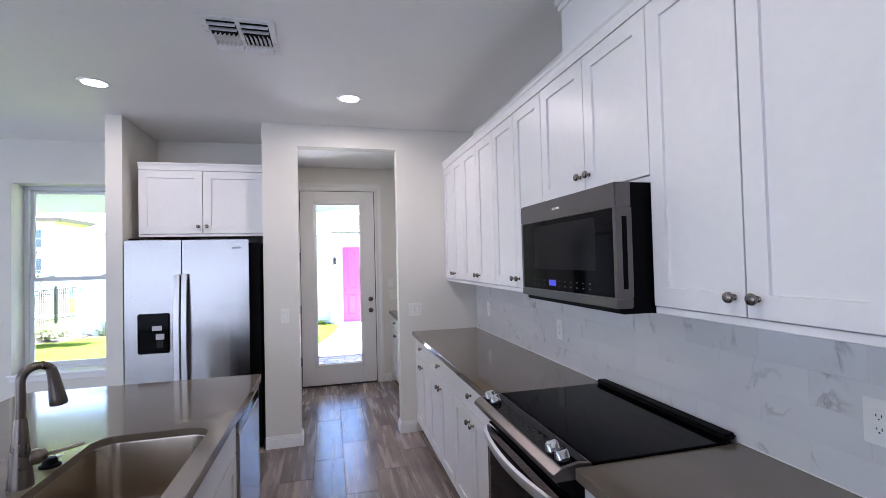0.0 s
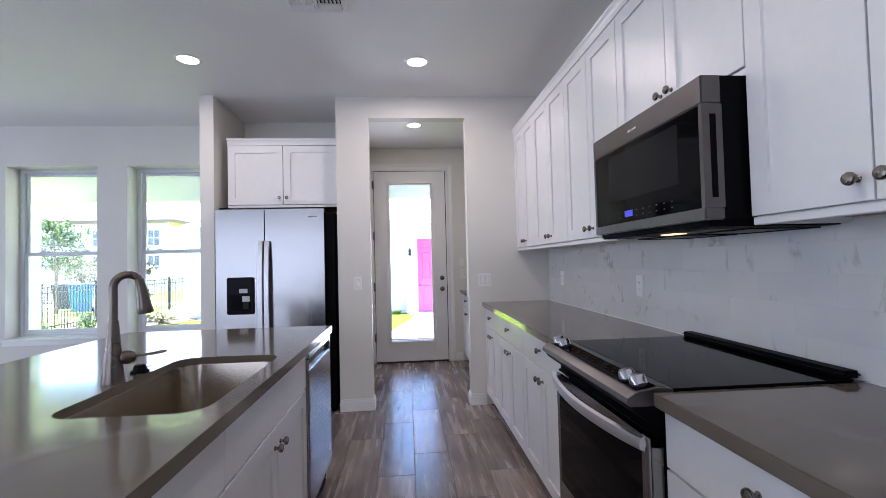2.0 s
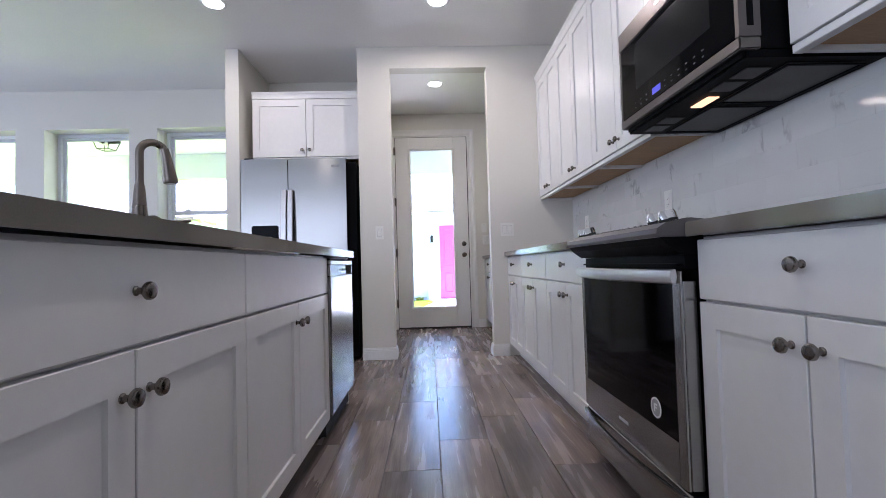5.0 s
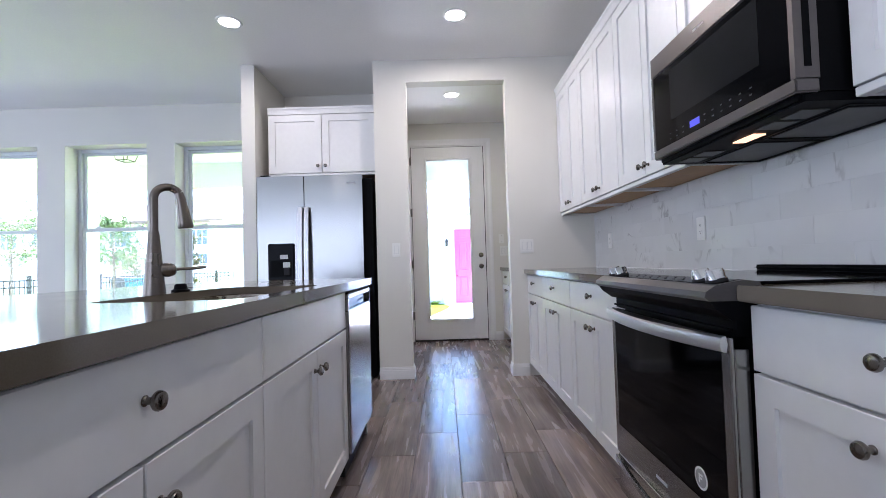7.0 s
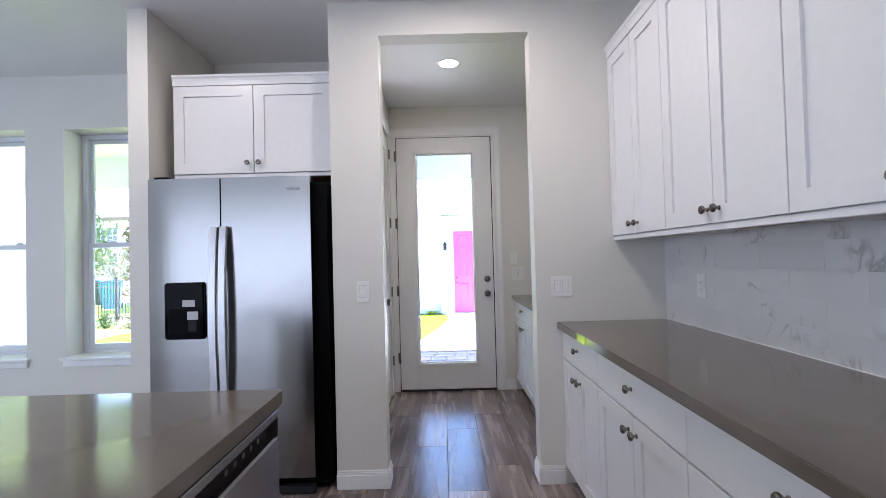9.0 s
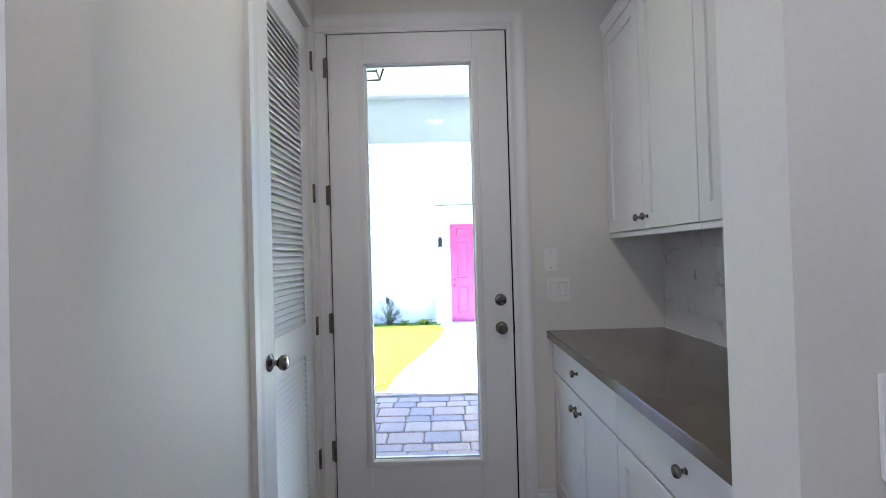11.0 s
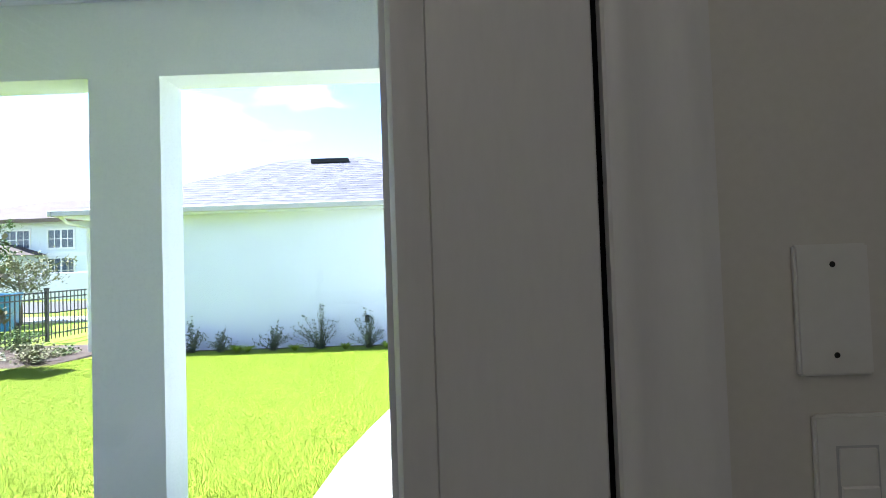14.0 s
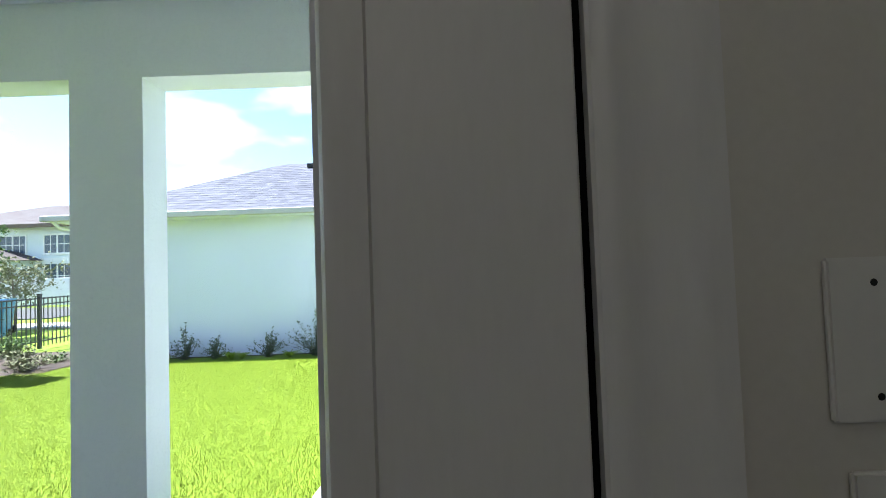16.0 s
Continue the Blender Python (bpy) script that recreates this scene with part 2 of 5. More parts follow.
STUCCO = surface("white_stucco", (0.65, 0.685, 0.7), (0.74, 0.775, 0.79), 0.9, 0, 0.8, 55, relief=0.35, depth=0.004)
GARAGE_PAINT = surface("pale_blue_white_stucco", (0.63, 0.65, 0.78), (0.7, 0.72, 0.85), 0.9, 0, 0.8, 55, relief=0.35, depth=0.004)
GUTTER = surface("beige_gutter_paint", (0.4, 0.385, 0.37), (0.47, 0.455, 0.44), 0.5, 0, 2, 40, relief=0.03)
CONCRETE = surface("pale_concrete", (0.48, 0.47, 0.45), (0.62, 0.61, 0.58), 0.85, 0, 1.5, 60, relief=0.2, depth=0.002)
MULCH = surface("dark_mulch", (0.02, 0.013, 0.01), (0.075, 0.05, 0.035), 0.95, 0, 6, 50, relief=0.9, depth=0.02)
JOINT_SAND = surface("paver_joint_sand", (0.12, 0.105, 0.1), (0.2, 0.18, 0.165), 0.95, 0, 4, 120, relief=0.4, depth=0.004)
FENCE_BLACK = surface("black_plastic", (0.002, 0.002, 0.0025), (0.004, 0.004, 0.0045), 0.5, 0, 4, 160, relief=0.08)
VINYL_FENCE = surface("white_vinyl_fence", (0.72, 0.72, 0.72), (0.8, 0.8, 0.8), 0.5, 0, 2, 30, relief=0.02)
BIN_BLUE = surface("blue_bin_plastic", (0.02, 0.13, 0.26), (0.035, 0.18, 0.34), 0.5, 0, 3, 60, relief=0.05)
BIN_DARK = surface("dark_bin_plastic", (0.015, 0.02, 0.03), (0.03, 0.035, 0.045), 0.5, 0, 3, 60, relief=0.05)
BARK = surface("bark", (0.09, 0.065, 0.05), (0.2, 0.155, 0.12), 0.9, 0, 8, 60, stretch=(1, 1, 0.25), relief=0.7, depth=0.01)
PINK = surface("magenta_door_paint", (0.27, 0.035, 0.135), (0.32, 0.045, 0.16), 0.4, 0, 2, 50, relief=0.04)
CLAY = surface("clay_roof_tile", (0.032, 0.024, 0.024), (0.075, 0.055, 0.053), 0.85, 0, 1.2, 20, relief=0.3, depth=0.02)
LANAI_PAINT = surface("lanai_ceiling_paint", (0.72, 0.74, 0.8), (0.78, 0.8, 0.86), 0.7, 0, 1, 80, relief=0.15, depth=0.002)
ROAD = surface("asphalt", (0.04, 0.04, 0.042), (0.065, 0.065, 0.066), 0.9, 0, 1, 60, relief=0.3, depth=0.004)
HOUSE_GLASS = surface("house_window_glass", (0.05, 0.07, 0.1), (0.09, 0.12, 0.17), 0.08, 0, 2, 10, relief=0.0, rough_span=0.02)
# The ground's dark tones paint in the shade between grass blades.
LAWN = lawn_material("lawn_shaded_gaps", (0.066, 0.12, 0.007), (0.213, 0.284, 0.026), 55)
GRASS = lawn_material("grass_blades", (0.103, 0.175, 0.007), (0.285, 0.358, 0.03), 30)
LEAF = lawn_material("green_leaves", (0.055, 0.105, 0.035), (0.135, 0.19, 0.07), 9)
LEAF_GREY = lawn_material("grey_green_leaves", (0.05, 0.075, 0.045), (0.15, 0.175, 0.11), 9)
LEAF_PALE = lawn_material("silvery_leaves", (0.26, 0.3, 0.23), (0.45, 0.48, 0.4), 9)
MAGNOLIA = lawn_material("green_and_brown_leaves", (0.085, 0.12, 0.065), (0.24, 0.17, 0.12), 2.5)
LEAF_RED = lawn_material("reddish_leaves", (0.13, 0.125, 0.07), (0.22, 0.24, 0.13), 9)
for m_ in (BLACK, DARK_GREY, BLACK_GLASS, OVEN_DARK):
    m_.node_tree.nodes["Principled BSDF"].inputs["Specular IOR Level"].default_value = 0.05
QUARTZ.node_tree.nodes["Principled BSDF"].inputs["Specular IOR Level"].default_value = 0.8
for m_ in (STEEL, SLATE):
    around = m_.node_tree.nodes.new("ShaderNodeTangent")
    around.direction_type, around.axis = "RADIAL", "Z"
    m_.node_tree.links.new(around.outputs[0], m_.node_tree.nodes["Principled BSDF"].inputs["Tangent"])
    m_.node_tree.nodes["Principled BSDF"].inputs["Anisotropic"].default_value = 0.6
STEEL.node_tree.nodes["Principled BSDF"].inputs["Anisotropic Rotation"].default_value = 0.25
PLANK = plank_material("wood_look_tile")
PLANK_JOINED = plank_material("wood_look_tile_joined", True)
MARBLE = marble_material()
SHINGLE = shingle_material()
PAVER_TONES = ((0.3, 0.265, 0.3), (0.42, 0.33, 0.3), (0.35, 0.3, 0.32), (0.47, 0.36, 0.31), (0.33, 0.305, 0.34), (0.28, 0.25, 0.27))
PAVER = piece_material("concrete_paver", PAVER_TONES)
PAVER_JOINED = piece_material("concrete_paver_joined", PAVER_TONES, True)
GLASS = pane("clear_glass")
LAMP_GLOW = glow("lamp_diffuser", (1, 0.9, 0.8), 0.5)
HOOD_GLOW = glow("hood_lamp", (1, 0.5, 0.24), 0.11)
BLUE_GLOW = glow("blue_display", (0.12, 0.12, 0.9), 0.004)

# ---------------------------------------------------------------- mesh helpers


def box(bm, x0, x1, y0, y1, z0, z1, bevel=0.0, seg=1):
    r = bmesh.ops.create_cube(bm, size=1)
    for v in r["verts"]:
        v.co = ((x0 + x1) / 2 + v.co.x * (x1 - x0), (y0 + y1) / 2 + v.co.y * (y1 - y0), (z0 + z1) / 2 + v.co.z * (z1 - z0))
    if bevel:
        edges = list({e for v in r["verts"] for e in v.link_edges})
        bmesh.ops.bevel(bm, geom=edges, offset=bevel, segments=seg, affect="EDGES")
    return bm


def block(*a):
    return box(bmesh.new(), *a)


def blocks(*rows):
    bm = bmesh.new()
    for r in rows:
        box(bm, *r)
    return bm


def loft(bm, rings, cap_start=True, cap_end=True):
    """Skin over rings of points, all with the same count."""
    rows = [[bm.verts.new(p) for p in ring] for ring in rings]
    for a, b in zip(rows, rows[1:]):
        for i in range(len(a)):
            j = (i + 1) % len(a)
            bm.faces.new((a[i], a[j], b[j], b[i]))
    if cap_start:
        bm.faces.new(rows[0][::-1])
    if cap_end:
        bm.faces.new(rows[-1])
    return bm


def turned(bm, profile, m, n=16):
    """A lathed shape: rows of (radius, height) along the local z axis of m."""
    return loft(bm, [[m @ Vector((r * math.cos(2 * math.pi * i / n), r * math.sin(2 * math.pi * i / n), h)) for i in range(n)] for r, h in profile])


def tube(bm, path, radii, n=10, flat=1.0):
    pts = [Vector(p) for p in path]
    rings = []
    side = Vector((0, 0, 1)).cross(pts[1] - pts[0])
    side = side.normalized() if side.length > 1e-5 else Vector((1, 0, 0))
    for i, p in enumerate(pts):
        d = (pts[min(i + 1, len(pts) - 1)] - pts[max(i - 1, 0)]).normalized()
        side = (side - d * side.dot(d)).normalized()
        up = d.cross(side)
        r = radii[i] if isinstance(radii, (list, tuple)) else radii
        rings.append([p + side * math.cos(2 * math.pi * k / n) * r + up * math.sin(2 * math.pi * k / n) * r * flat for k in range(n)])
    return loft(bm, rings)


def rounded(x0, x1, y0, y1, r, z, n=6):
    pts = []
    for cx, cy, a in ((x1 - r, y1 - r, 0), (x0 + r, y1 - r, 90), (x0 + r, y0 + r, 180), (x1 - r, y0 + r, 270)):
        for i in range(n + 1):
            t = radians(a + 90 * i / n)
            pts.append((cx + r * math.cos(t), cy + r * math.sin(t), z))
    return pts


def mesh_of(name, bm, material, smooth=False):
    bmesh.ops.recalc_face_normals(bm, faces=bm.faces)
    me = bpy.data.meshes.new(name)
    bm.to_mesh(me)
    bm.free()
    me.materials.append(material)
    if smooth:
        me.shade_smooth()
        me.set_sharp_from_angle(angle=radians(38))
    return me


def part(name, bm, material, parent, label="", smooth=False):
    ob = new(name, mesh_of(name, bm, material, smooth))
    ob.parent = parent
    return tagged(ob, label)


def thing(name, label, category, m=None, group="", kind=""):
    ob = new(name)
    ob.empty_display_size = 0.1
    if m is not None:
        ob.matrix_basis = m
    return tagged(ob, label, category, group, kind)


def single(name, bm, material, label, category, group="", kind="", smooth=False):
    return tagged(new(name, mesh_of(name, bm, material, smooth)), label, category, group, kind)


def setting(name, bm, material, label, category):
    return single(name, bm, material, label, category, kind="structure")


# ---------------------------------------------------------------- rooms
CEIL, RIGHT, END, DOOR_Y, WIN_Y = 2.787, 1.745, 4.326, 6.135, 5.21
OUT = 0.2   # outer wall thickness

floor = setting("floor", block(-6.6, RIGHT, -3.2, DOOR_Y + 0.16, -0.2, -0.006), FLOOR_GROUT, "floor of grey-brown wood-look plank tiles", "floor")
setting("ceiling", blocks((-6.8, RIGHT + OUT, -3.4, WIN_Y + 0.25, CEIL, CEIL + 0.2), (-1.4, RIGHT + OUT, WIN_Y + 0.25, DOOR_Y + OUT, CEIL, CEIL + 0.2)), CEILING, "white textured drywall ceiling over the kitchen", "ceiling")
wall_right = setting("wall_right", block(RIGHT, RIGHT + OUT, -3.2, DOOR_Y + OUT, 0, CEIL), WALL, "off-white painted kitchen wall behind the cabinets", "wall")
setting("wall_end", blocks((-0.165, 0.123, END, END + 0.12, 0, CEIL), (0.994, RIGHT, END, END + 0.12, 0, CEIL), (0.123, 0.994, END, END + 0.12, 2.59, CEIL)), WALL, "off-white painted wall with a tall opening", "wall")
setting("wall_fridge_side", block(-1.33, -1.212, END, WIN_Y, 0, CEIL), WALL, "thin off-white wing wall beside the refrigerator", "wall")
setting("wall_fridge_back", block(-1.212, -0.165, 5.08, WIN_Y, 0, CEIL), WALL, "off-white wall at the back of the refrigerator recess", "wall")
LW = -0.035   # face of the hall's louvered-door wall
setting("wall_hall", blocks((LW - 0.13, LW, END + 0.12, 5.38, 0, CEIL), (LW - 0.13, LW, 5.38, 6.03, 2.47, CEIL), (LW - 0.13, LW, 6.03, DOOR_Y, 0, CEIL)), WALL, "off-white hall wall around a louvered door", "wall")
setting("wall_closet", blocks((-1.33, -1.2, WIN_Y, DOOR_Y, 0, CEIL), (-1.2, LW - 0.13, WIN_Y, WIN_Y + 0.03, 0, CEIL)), WALL, "plain off-white closet walls behind the louvered door", "wall")
setting("wall_door", blocks((-1.33, 0.02, DOOR_Y, DOOR_Y + OUT, 0, CEIL), (0.965, RIGHT, DOOR_Y, DOOR_Y + OUT, 0, CEIL), (0.02, 0.965, DOOR_Y, DOOR_Y + OUT, 2.487, CEIL)), WALL, "off-white outer wall around the glazed door", "wall")
WIN_W, WIN_Z0, WIN_Z1 = 0.884, 0.6, 2.372
WIN_X = [-2.453, -3.637, -4.821, -6.005]
cuts = sorted(WIN_X)
wall = bmesh.new()
last = -6.6
for x in cuts:
    box(wall, last, x, WIN_Y, WIN_Y + 0.24, 0, CEIL)
    box(wall, x, x + WIN_W, WIN_Y, WIN_Y + 0.24, 0, WIN_Z0)
    box(wall, x, x + WIN_W, WIN_Y, WIN_Y + 0.24, WIN_Z1, CEIL)
    last = x + WIN_W
box(wall, last, -1.33, WIN_Y, WIN_Y + 0.24, 0, CEIL)
setting("wall_windows", wall, WALL, "off-white painted wall with deep window openings", "wall")
# The wide openings in these unseen walls are assumed, to hold fill lamps.
setting("wall_left", blocks((-6.8, -6.6, -3.2, -1.2, 0, CEIL), (-6.8, -6.6, 3.6, WIN_Y + 0.24, 0, CEIL), (-6.8, -6.6, -1.2, 3.6, 2.45, CEIL)), WALL, "off-white living room wall with a wide opening", "wall")
setting("wall_back", blocks((-6.8, -6.2, -3.4, -3.2, 0, CEIL), (-0.4, RIGHT, -3.4, -3.2, 0, CEIL), (-6.2, -0.4, -3.4, -3.2, 2.45, CEIL)), WALL, "off-white living room wall with a wide opening", "wall")

# Unseen panels, added to keep the lawn's light out of the openings.
setting("unseen_panel_side", blocks((-6.78, -6.74, -1.2, 3.6, 0, 2.45),), TRIM, "unseen white panel added behind the wide living room opening", "shade")
setting("unseen_panel_back", blocks((-6.2, -0.4, -3.38, -3.34, 0, 2.45),), TRIM, "unseen white panel added behind the wide living room opening", "shade")


def baseboard(bm, x0, x1, y0, y1, face):
    """A stepped skirting board on a wall's face; face: the way it looks."""
    dx, dy = face
    for depth, z0, z1 in ((0.015, 0, 0.078), (0.011, 0.078, 0.092), (0.007, 0.092, 0.103)):
        box(bm, min(x0, x0 + dx * depth), max(x1, x1 + dx * depth), min(y0, y0 + dy * depth), max(y1, y1 + dy * depth), z0, z1, 0.0015)


bb = bmesh.new()
baseboard(bb, -0.165, 0.123, END, END, (0, -1))
baseboard(bb, 0.994, 1.13, END, END, (0, -1))
baseboard(bb, 0.123, 0.123, END - 0.015, END + 0.12, (1, 0))
baseboard(bb, 0.994, 0.994, END - 0.015, END + 0.12, (-1, 0))
baseboard(bb, LW, LW, END + 0.12, 5.29, (1, 0))
baseboard(bb, 1.045, 1.15, DOOR_Y, DOOR_Y, (0, -1))
baseboard(bb, -6.6, -1.33, WIN_Y, WIN_Y, (0, -1))
baseboard(bb, -1.33, -1.212, END, END, (0, -1))
baseboard(bb, -1.33, -1.33, END - 0.015, WIN_Y, (-1, 0))
setting("baseboard", bb, TRIM, "white stepped baseboard along the walls", "baseboard")


# ---------------------------------------------------------------- windows
def window(index, x):
    w = thing("window_%d" % index, "white vinyl single-hung window in a deep drywall opening", "window", pose(x, WIN_Y, 0), "windows of the living room", "structure")
    y0, y1, f = 0.175, 0.235, 0.04
    part("window_frame", blocks((0, f, y0, y1, WIN_Z0, WIN_Z1, 0.004), (WIN_W - f, WIN_W, y0, y1, WIN_Z0, WIN_Z1, 0.004), (f, WIN_W - f, y0, y1, WIN_Z1 - f, WIN_Z1, 0.004), (f, WIN_W - f, y0, y1, WIN_Z0, WIN_Z0 + 0.03, 0.004)), VINYL, w)
    mid = 1.47
    sash = part("lower_sash", blocks((f, f + 0.035, y0 + 0.008, y0 + 0.03, WIN_Z0 + 0.03, mid + 0.02, 0.003), (WIN_W - f - 0.035, WIN_W - f, y0 + 0.008, y0 + 0.03, WIN_Z0 + 0.03, mid + 0.02, 0.003), (f + 0.035, WIN_W - f - 0.035, y0 + 0.008, y0 + 0.03, WIN_Z0 + 0.03, WIN_Z0 + 0.075, 0.003), (f + 0.035, WIN_W - f - 0.035, y0 + 0.004, y0 + 0.03, mid - 0.02, mid + 0.02, 0.003)), VINYL, w)
    for lx in (0.22, WIN_W - 0.22):
        part("sash_lock", blocks((lx - 0.03, lx + 0.03, y0 + 0.002, y0 + 0.03, mid + 0.02, mid + 0.032, 0.003), (lx - 0.006, lx + 0.024, y0 - 0.006, y0 + 0.012, mid + 0.032, mid + 0.04, 0.003)), VINYL, sash)
    part("upper_sash", blocks((f, f + 0.03, y0 + 0.033, y1 - 0.004, mid - 0.015, WIN_Z1 - f, 0.003), (WIN_W - f - 0.03, WIN_W - f, y0 + 0.033, y1 - 0.004, mid - 0.015, WIN_Z1 - f, 0.003), (f + 0.03, WIN_W - f - 0.03, y0 + 0.033, y1 - 0.004, WIN_Z1 - f - 0.03, WIN_Z1 - f, 0.003), (f + 0.03, WIN_W - f - 0.03, y0 + 0.033, y1 - 0.004, mid - 0.015, mid + 0.015, 0.003)), VINYL, w)
    for z0, z1, y in ((WIN_Z0 + 0.075, mid - 0.02, y0 + 0.018), (mid + 0.015, WIN_Z1 - f - 0.03, y0 + 0.045)):
        g = part("pane", block(f + 0.03, WIN_W - f - 0.03, y, y + 0.004, z0, z1), GLASS, w, "clear glass pane")
        g.visible_shadow = False
    part("window_sill", blocks((-0.03, WIN_W + 0.03, -0.03, 0.0, WIN_Z0 - 0.018, WIN_Z0 + 0.004, 0.004), (0.002, WIN_W - 0.002, -0.001, y0, WIN_Z0 + 0.001, WIN_Z0 + 0.005), (-0.015, WIN_W + 0.015, -0.014, -0.0005, WIN_Z0 - 0.065, WIN_Z0 - 0.018, 0.003)), TRIM, w)


for i, x in enumerate(WIN_X):
    window(i + 1, x)


# ---------------------------------------------------------------- glazed back door
def back_door():
    d = thing("door_1", "white painted outer door with one tall clear glass lite, closed", "door", pose(0, 0, 0), "", "structure")
    x0, x1, z0, z1, y0, y1 = 0.031, 0.953, 0.022, 2.474, 6.124, 6.168
    gx0, gx1, gz0, gz1 = 0.222, 0.77, 0.275, 2.31
    part("slab", blocks((x0, gx0 - 0.01, y0, y1, z0, z1, 0.002), (gx1 + 0.01, x1, y0, y1, z0, z1, 0.002), (gx0 - 0.01, gx1 + 0.01, y0, y1, z0, gz0 - 0.01), (gx0 - 0.01, gx1 + 0.01, y0, y1, gz1 + 0.01, z1)), DOOR_PAINT, d)
    mould = bmesh.new()
    rings = []
    for inset, y in ((-0.036, y0 + 0.001), (-0.034, y0 - 0.004), (-0.029, y0 - 0.0055), (-0.022, y0 - 0.0085), (-0.013, y0 - 0.0105), (-0.005, y0 - 0.0095), (-0.001, y0 - 0.005), (0.002, y0 + 0.01)):
        rings.append([(gx0 + inset, y, gz0 + inset), (gx1 - inset, y, gz0 + inset), (gx1 - inset, y, gz1 - inset), (gx0 + inset, y, gz1 - inset)])
    loft(mould, rings, False, False)
    box(mould, gx0 - 0.03, gx0, y1, y1 + 0.01, gz0 - 0.03, gz1 + 0.03)
    box(mould, gx1, gx1 + 0.03, y1, y1 + 0.01, gz0 - 0.03, gz1 + 0.03)
    part("lite_moulding", mould, DOOR_PAINT, d, smooth=True)
    part("spacer", blocks((gx0 - 0.008, gx0 + 0.008, y0 + 0.012, y0 + 0.03, gz0, gz1), (gx1 - 0.008, gx1 + 0.008, y0 + 0.012, y0 + 0.03, gz0, gz1), (gx0, gx1, y0 + 0.012, y0 + 0.03, gz0 - 0.008, gz0 + 0.008), (gx0, gx1, y0 + 0.012, y0 + 0.03, gz1 - 0.008, gz1 + 0.008)), VINYL, d)
    g = part("pane", block(gx0 - 0.006, gx1 + 0.006, y0 + 0.016, y0 + 0.022, gz0 - 0.006, gz1 + 0.006), GLASS, d, "tall clear glass pane")
    g.visible_shadow = False
    for z in (0.33, 0.983, 1.64, 2.3):
        h = bmesh.new()
        turned(h, [(0.007, -0.052), (0.008, -0.05), (0.008, 0.05), (0.007, 0.052)], pose(0.026, y0 - 0.007, z), 10)
        box(h, 0.008, 0.025, y0 - 0.004, y0 - 0.001, z - 0.05, z + 0.05)
        part("hinge", h, NICKEL, d, "brushed nickel butt hinge", True)
    kx = 0.893
    bolt = part("deadbolt", turned(bmesh.new(), [(0.031, 0), (0.031, 0.004), (0.027, 0.010), (0.018, 0.012)], pose(kx, y0, 1.079, 90), 24), NICKEL, d, "brushed nickel deadbolt", True)
    part("thumb_turn", block(kx - 0.016, kx + 0.016, y0 - 0.026, y0 - 0.010, 1.073, 1.085, 0.003), NICKEL, bolt)
    knob = part("door_knob", turned(bmesh.new(), [(0.031, 0), (0.031, 0.004), (0.026, 0.009), (0.013, 0.012), (0.012, 0.026), (0.021, 0.033), (0.027, 0.043), (0.026, 0.055), (0.018, 0.062)], pose(kx, y0, 0.937, 90), 24), NICKEL, d, "round brushed nickel knob", True)
    part("lock_button", block(kx - 0.008, kx + 0.008, y0 - 0.067, y0 - 0.06, 0.934, 0.940, 0.001), NICKEL, knob)
    # Black strips stand for the shade in the gap round the slab.
    part("gap_shade", blocks((0.9532, 0.9614, y0 + 0.012, y0 + 0.02, 0.02, 2.48), (0.0246, 0.0308, y0 + 0.012, y0 + 0.02, 0.02, 2.48), (0.0308, 0.9532, y0 + 0.012, y0 + 0.02, 2.4745, 2.4808)), BLACK, d)
    part("strike_plate", block(0.9545, 0.9615, y0 - 0.006, y0 + 0.03, 0.905, 0.965), DARK_GREY, d)


back_door()
# frame, stop, threshold and casing of the back door
setting("door_frame_1", blocks((0.0201, 0.0245, 6.126, 6.33, 0, 2.487), (0.9615, 0.965, 6.126, 6.33, 0, 2.487), (0.0245, 0.9615, 6.126, 6.33, 2.481, 2.487), (0.0245, 0.036, 6.17, 6.2, 0, 2.481), (0.948, 0.9615, 6.17, 6.2, 0, 2.481)), DOOR_PAINT, "white painted frame of the back door", "door frame")
CASING = [(0.0, 0.0), (0.0, 0.009), (0.006, 0.0135), (0.018, 0.0145), (0.026, 0.0115), (0.04, 0.0105), (0.054, 0.0125), (0.066, 0.0165), (0.076, 0.018), (0.088, 0.0175), (0.088, 0.0)]


def casing(bm, at, inner, head, lean, end):
    """Moulded casing: an upright beside an opening and the head over it, mitred. at(u, v, z) lays out width and depth."""
    loft(bm, [[at(inner + lean * u, d, 0) for u, d in CASING], [at(inner + lean * u, d, head + u) for u, d in CASING]])
    loft(bm, [[at(inner + lean * u, d, head + u) for u, d in CASING], [at(end, d, head + u) for u, d in CASING]])
    return bm


cas = casing(bmesh.new(), lambda u, d, z: (u, DOOR_Y - d, z), 0.965, 2.487, 1, LW + 0.001)
box(cas, LW + 0.001, 0.019, DOOR_Y - 0.012, DOOR_Y, 0, 2.486, 0.002)
single("trim_door", cas, DOOR_PAINT, "white moulded casing round the back door", "trim", "", "structure", True)
setting("threshold", blocks((0.02, 0.965, 6.128, 6.33, -0.005, 0.018, 0.004),), DARK_GREY, "dark metal threshold under the back door", "threshold")


